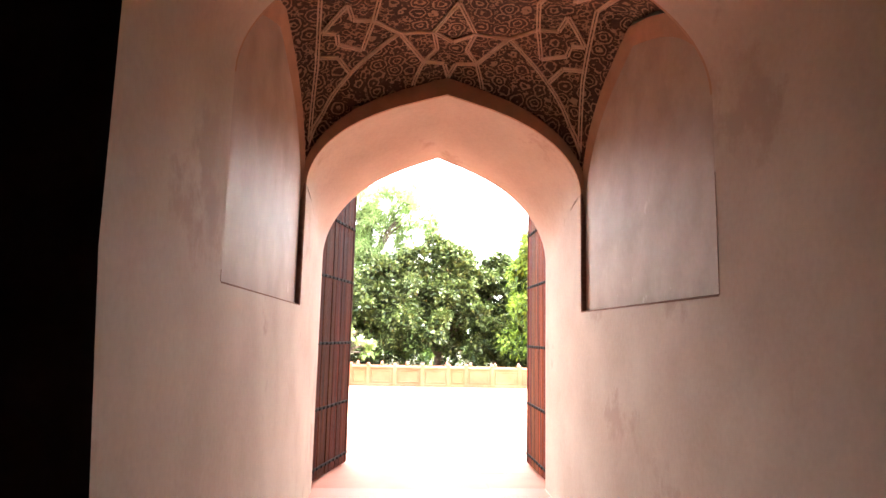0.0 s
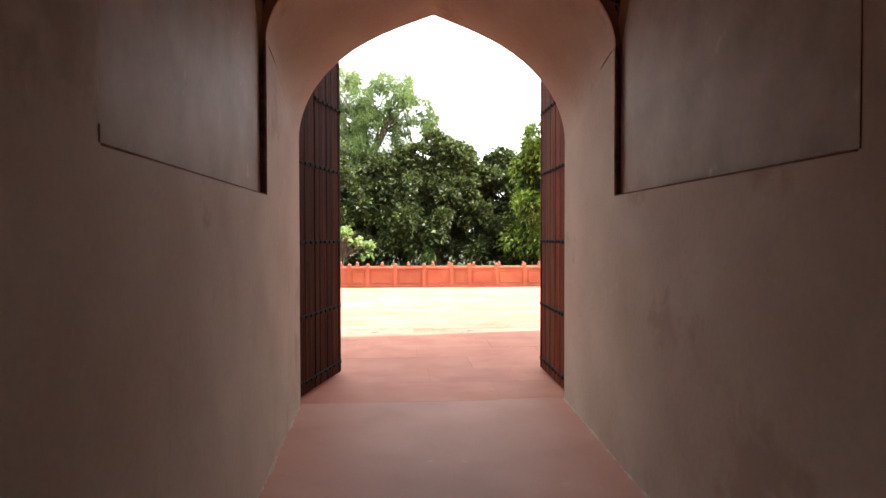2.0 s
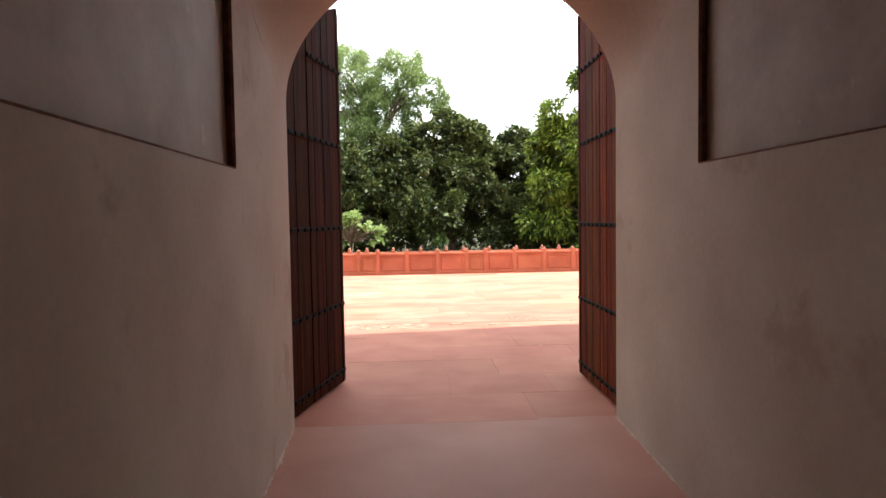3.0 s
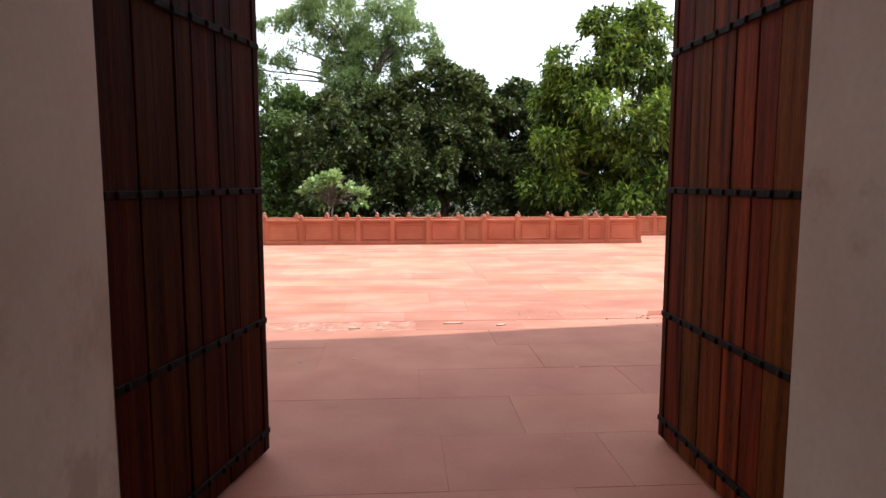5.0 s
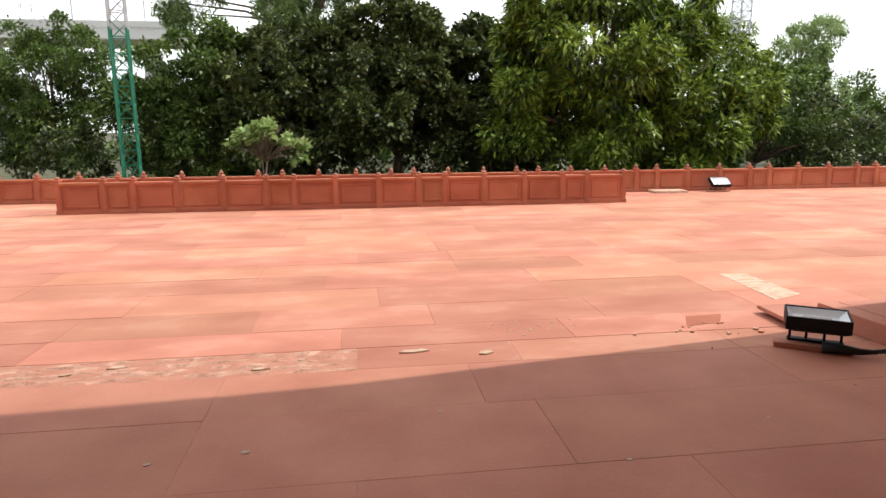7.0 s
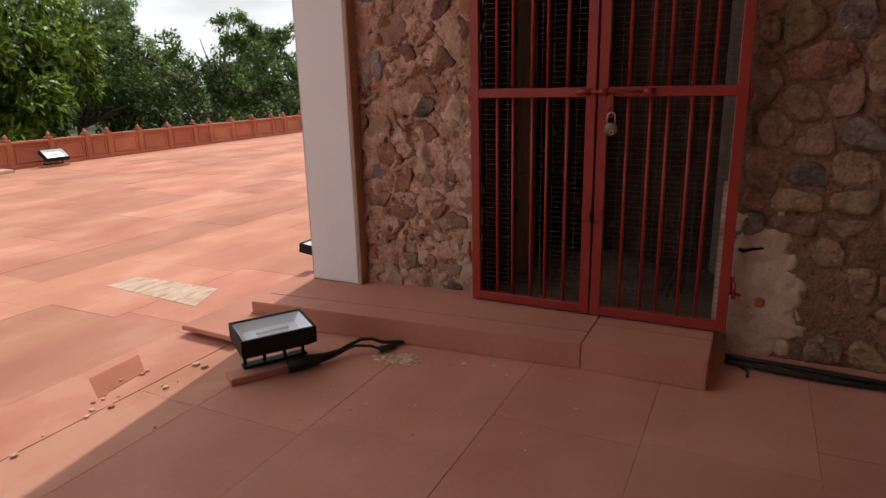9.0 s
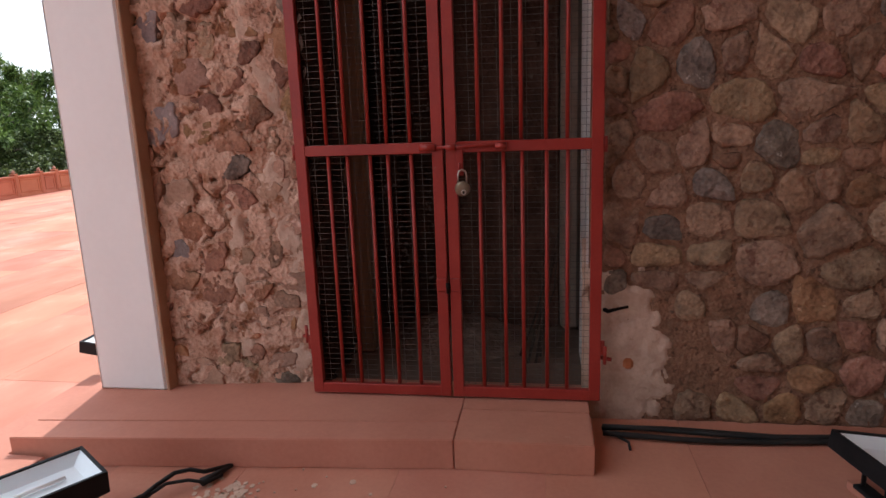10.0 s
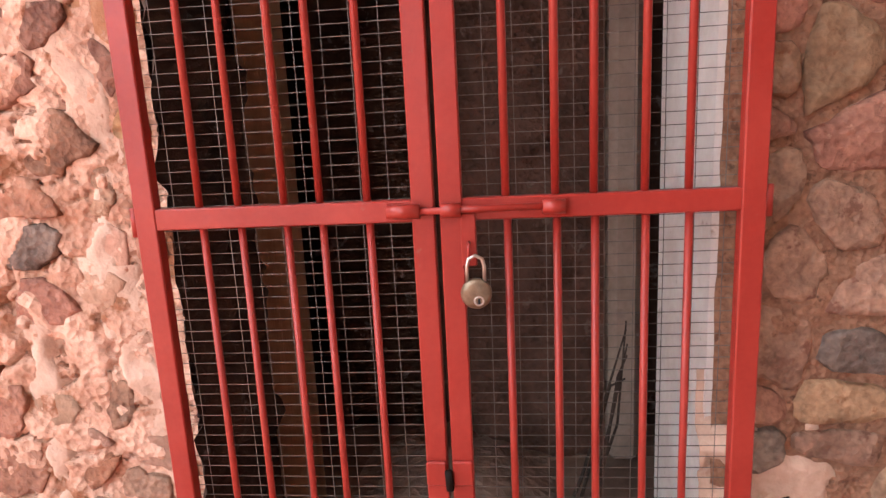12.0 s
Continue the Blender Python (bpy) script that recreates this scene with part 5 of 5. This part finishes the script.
spots = [(15.6, 29.5, 4.4, 31, LEAF_MID), (19.5, 31.5, 4.6, 32, LEAF_MID), (24, 31, 5.2, 33, LEAF_MID), (29, 33, 5.4, 34, LEAF_MID), (34, 32, 6.0, 35, LEAF_MID), (40, 34, 6.2, 36, LEAF_MID), (47, 33, 6.6, 37, LEAF_MID), (54, 35, 7.0, 38, LEAF_MID), (62, 33, 7.2, 39, LEAF_DARK), (70, 34, 7.5, 40, LEAF_MID)]
for x, y, h, sd, lm in spots:
    g = random.Random(sd)
    tree((x, y), [(0, 0, h * 0.62, 2.3, 1.9, h * 0.34), (g.uniform(1.2, 2.2), 0.2, h * 0.5, 1.9, 1.6, h * 0.32), (g.uniform(-2.2, -1.2), -0.3, h * 0.48, 1.9, 1.6, h * 0.3), (0.3, -0.8, h * 0.28, 2.6, 1.4, h * 0.24), (g.uniform(-1, 1), 0, h * 0.88, 1.2, 1.1, h * 0.15)], 17000, lm, MIDT, 0.22, 0.09, 0.26, 0.35, 0.4, 0.17, sd)
g = random.Random(77)
twigs = []
for k in range(22):
    a = -0.95 + 1.9 * (k + g.uniform(0, 1)) / 22
    q = g.uniform(0.72, 1.0)
    twigs.append((1.35 * math.sin(a) * q + 0.1, g.uniform(-0.3, 0.3), 1.0 + (1.42 - 0.35 * (a > 0.3)) * math.cos(a) * q, 0.13, 0.13, 0.09))
tree((-2.35, 22.6), twigs, 1000, LEAF_SAPLING, "young pale-leaved sapling with several thin stems", 0.15, 0.10, 0.10, 0.25, 0.2, 0.024, 50, 3)

# low shrubs under the crowns and the far woods that close the view
shrubs = [(x, 28.6 + 1.2 * math.sin(x * 1.7), 0.5, 2.0, 1.1, 1.5 + 0.4 * math.sin(x * 2.3)) for x in np.arange(-24, 30, 2.3)]
tagged(new("undergrowth", quads_mesh("undergrowth", leaf_cloud(71, shrubs, 80000, 0.18, 0.08, 0.2, 0.2, 0.4), LEAF_DARK)), "dark tangled undergrowth below the trees", "shrubs", "", "stuff")
woods = [(x, 52 + 5 * math.sin(x * 0.7), 1.6, 4.2, 2.6, 3.4 + 0.9 * math.sin(x * 1.3)) for x in np.arange(-60, 110, 5.5)]
tagged(new("far_woods", quads_mesh("far_woods", leaf_cloud(72, woods, 60000, 0.45, 0.22, 0.5, 0.3, 0.5), LEAF_MID)), "hazy mid-green woods far behind the garden", "woods", "", "stuff")


# ---- lattice towers, flyover ----
def lattice(at, width, top, change, lower, upper, label, pitch=0.42):
    t = holder("lattice_tower", (at[0], at[1], -0.7), 12, label=label, category="tower")
    h = width / 2
    legs = [(-h, -h), (h, -h), (h, h), (-h, h)]
    for za, zb, mt in ((0, change, lower), (change, top, upper)):
        for x, y in legs:
            part("leg", tube([(x, y, za), (x, y, zb)], 0.032, 6), mt, t)
        z, k = za, 0
        while z < zb - 0.1:
            for (xa, ya), (xb, yb) in zip(legs, legs[1:] + legs[:1]):
                bm = tube([(xa, ya, z), (xb, yb, z)], 0.018, 4)
                a, b = ((xa, ya, z), (xb, yb, z + pitch)) if k % 2 == 0 else ((xb, yb, z), (xa, ya, z + pitch))
                part("brace", add_tube(bm, [a, b], 0.018, 4), mt, t)
            z += pitch
            k += 1
    return t


lattice((-6.16, 24.5), 0.41, 8.0, 4.85, GREEN_PAINT, GREY_STEEL, "green and grey steel lattice mast in the garden")
lattice((16.8, 33.0), 0.55, 9.5, 9.0, GREY_STEEL, GREY_STEEL, "grey steel lattice mast among the far trees")
lattice((-32.5, 78), 1.1, 18.5, 18.0, GREY_STEEL, GREY_STEEL, "far grey lattice pylon beyond the flyover", 1.2)
fly = holder("flyover", (-40, 82, -0.7), label="pale concrete flyover beyond the trees", category="bridge")
part("deck", box(-40, 22.5, -4, 4, 11.4, 12.6, 0.1), CONCRETE, fly)
part("railing", box(-40, 22.5, -4.1, -3.9, 12.6, 13.3, 0.05), CONCRETE, fly)
for x in (-30, -14, 2, 18):
    part("pillar", tube([(x, 0, 0), (x, 0, 11.4)], 0.9, 12), CONCRETE, fly)
for x, y, h in ((-28.6, 79, 16.5), (-21.5, 79, 15.8)):
    solid("lamp_pole", tube([(x, y, -0.7), (x, y, h)], 0.09, 6), GREY_STEEL, label="thin grey lamp pole on the flyover", category="pole")
awning = holder("market_awning", (29.5, 28.3, -0.7), label="small red awning under the trees", category="awning")
part("canopy", box(-1.0, 1.0, -0.6, 0.6, 1.95, 2.1, 0.04), SIGN_RED, awning)
for x in (-0.9, 0.9):
    part("pole", tube([(x, -0.5, 0), (x, -0.5, 1.96)], 0.03, 6), GREY_STEEL, awning)


# dried mortar spilt on the slabs near the lamp and the step
rng = random.Random(15)
flecks = [(3.48, 8.96, 0.016), (3.52, 8.80, 0.018), (3.44, 8.70, 0.010), (1.15, 8.62, 0.014), (0.35, 9.25, 0.012), (-0.62, 8.95, 0.022), (-1.05, 8.9, 0.018), (2.05, 8.92, 0.010), (2.9, 9.2, 0.010)]
flecks += [(rng.gauss(3.40, 0.045), rng.gauss(9.31, 0.080), rng.uniform(0.003, 0.016)) for k in range(80)]
flecks += [(rng.uniform(2.6, 3.6), rng.uniform(8.2, 9.5), rng.uniform(0.003, 0.008)) for k in range(30)]
flecks += [(rng.gauss(1.25, 0.22), rng.gauss(10.62, 0.07), rng.uniform(0.003, 0.012)) for k in range(46)]
for i, (x, y, r) in enumerate(flecks):
    pts = [(x + r * math.cos(a) * (1 + 0.55 * noise.noise((math.cos(a) * 2, math.sin(a) * 2, i))), y + 0.8 * r * math.sin(a) * (1 + 0.55 * noise.noise((math.cos(a) * 2, math.sin(a) * 2, i + 30)))) for a in (2 * math.pi * k / 14 for k in range(14))]
    part("mortar_spill", wedge(pts, -0.002, 0.0025 + 0.0001 * (i % 23), 0.0008), PATCH, terrace, "dried pale mortar spill")

# ---- paving pieces, last ----
PIECE = {}


def piece_mesh(w, d, tag, material, t=0.03):
    """A thin slab with chamfered edges, shared between equal sizes."""
    w, d = round(w, 4), round(d, 4)
    if (w, d, tag) not in PIECE:
        bm = box(0, w, 0, d, -t, 0.0)
        top = [e for e in bm.edges if all(abs(v.co.z) < 1e-4 for v in e.verts)]
        bmesh.ops.bevel(bm, geom=top, offset=0.0008, segments=1, affect="EDGES")
        PIECE[w, d, tag] = finish(bm, "slab", material)
    return PIECE[w, d, tag]


rng = random.Random(21)
iwan_rows = [Y_DOOR + 0.005, 6.68, 7.33, 7.98, 8.62, 9.32, 9.925]
for j, (ya, yb) in enumerate(zip(iwan_rows, iwan_rows[1:])):
    x = -4.2
    cuts = [x]
    while x < 4.0:
        x += rng.choice((0.9, 1.2, 1.5, 1.8))
        cuts.append(min(x, 4.2))
    if j == 3:
        cuts = [-4.2, -2.9, -1.6, -0.10, 1.45, 3.05, 4.2]
    if j == 2:
        cuts = [-4.2, -2.6, -1.1, 0.5, 2.0, 3.1, 4.2]
    if j == 5:
        cuts = [-4.2, -2.4, -0.9, 0.62, 2.56, 3.5, 4.2]
    for a, b in zip(cuts, cuts[1:]):
        if b - a > 0.1:
            s = new("slab", piece_mesh(b - a - 0.0015, yb - ya - 0.0015, "iwan", SLAB))
            s.parent = terrace
            s.location = (a + 0.002, ya + 0.002, rng.uniform(-0.001, 0.001))
for a, b in ((0.999, 2.556), (2.566, 3.48), (-0.088, 0.990)):
    s = new("slab", piece_mesh(b - a - 0.01, 0.39, "strip", PAVER))
    s.parent = terrace
    s.location = (a, 9.938, -0.002)
# the broken strip west of the cracked slabs
rows = []
for i in range(70):
    rows.append([(-6 + 5.9 * i / 69, 9.93 + 0.39 * k / 10, -0.004 + 0.018 * noise.noise((i * 0.5, k * 0.8, 2.0)) + 0.014 * noise.noise((i * 1.7, k * 1.9, 5.0))) for k in range(11)])
part("broken_strip", loft(rows), RUBBLE, terrace, "broken mortar strip where paving has lifted")
for x, y, w, d in ((0.78, 10.10, 0.11, 0.07), (-2.35, 10.06, 0.16, 0.05), (-1.62, 10.18, 0.13, 0.06), (-1.9, 10.10, 0.08, 0.05), (-0.7, 10.02, 0.12, 0.04), (-0.45, 10.15, 0.06, 0.05), (0.30, 10.20, 0.22, 0.06)):
    part("chip", wedge([(x - w / 2, y - d / 3), (x, y - d / 2), (x + w / 2, y), (x + w / 4, y + d / 2), (x - w / 3, y + d / 3)], -0.01, 0.009, 0.003), PALE, terrace, "pale broken stone chip")
part("pale_patch", wedge([(3.57, 11.02), (3.92, 11.16), (3.91, 12.0), (3.64, 12.03)], -0.02, 0.004, 0.002), PALE, terrace, "pale streaked stone let into the paving")
part("bare_bed", wedge([(2.42, 10.44), (2.72, 10.48), (2.86, 10.70), (2.54, 10.68)], -0.02, 0.003, 0.001), CARVED_RED, terrace, "patch of raw red stone where the face has flaked")
for k in range(26):
    cx, cy, r = 2.62 + rng.gauss(0, 0.28), 10.32 + rng.gauss(0, 0.16), rng.uniform(0.006, 0.022)
    if cx < 2.9:
        part("crumb", wedge([(cx + r * math.cos(a) * rng.uniform(0.6, 1.2), cy + r * math.sin(a) * rng.uniform(0.6, 1.2)) for a in (1.05 * q for q in range(6))], -0.005, 0.004 + r * 0.4, 0.001), rng.choice((PATCH, JOINT, PALE)), terrace, "crumb of broken mortar")
rest = []
y = 10.33
j = 0
while y < 20.2:
    d = rng.choice((0.46, 0.58, 0.66))
    x = -30 + rng.uniform(0, 0.6)
    while x < 46:
        w = rng.choice((1.1, 1.4, 1.7, 2.1))
        if -3.2 < x < 7.2 and y < 17.6:
            s = new("paver", piece_mesh(w - 0.0025, d - 0.0025, "terrace", PAVER))
            s.parent = terrace
            s.location = (x, y, rng.uniform(-0.0015, 0.0015))
        elif y < 20.2:
            rest.append((x, y, w - 0.0025, d - 0.0025, rng.uniform(-0.0015, 0.0015)))
        x += w
    y += d
    j += 1
vs, fs = [], []
for x, y, w, d, z in rest:
    k = len(vs)
    c = 0.003
    vs += [(x, y, z - 0.02), (x + w, y, z - 0.02), (x + w, y + d, z - 0.02), (x, y + d, z - 0.02), (x + c, y + c, z), (x + w - c, y + c, z), (x + w - c, y + d - c, z), (x + c, y + d - c, z)]
    fs += [(k + 4, k + 5, k + 6, k + 7)] + [(k + i, k + (i + 1) % 4, k + 4 + (i + 1) % 4, k + 4 + i) for i in range(4)]
me = bpy.data.meshes.new("paving_rest")
me.from_pydata(vs, [], fs)
me.materials.append(PAVER_FAR)
ob = tagged(new("paving_rest", me), "red sandstone pavers of the far terrace", "", "", "stuff")
ob.parent = terrace
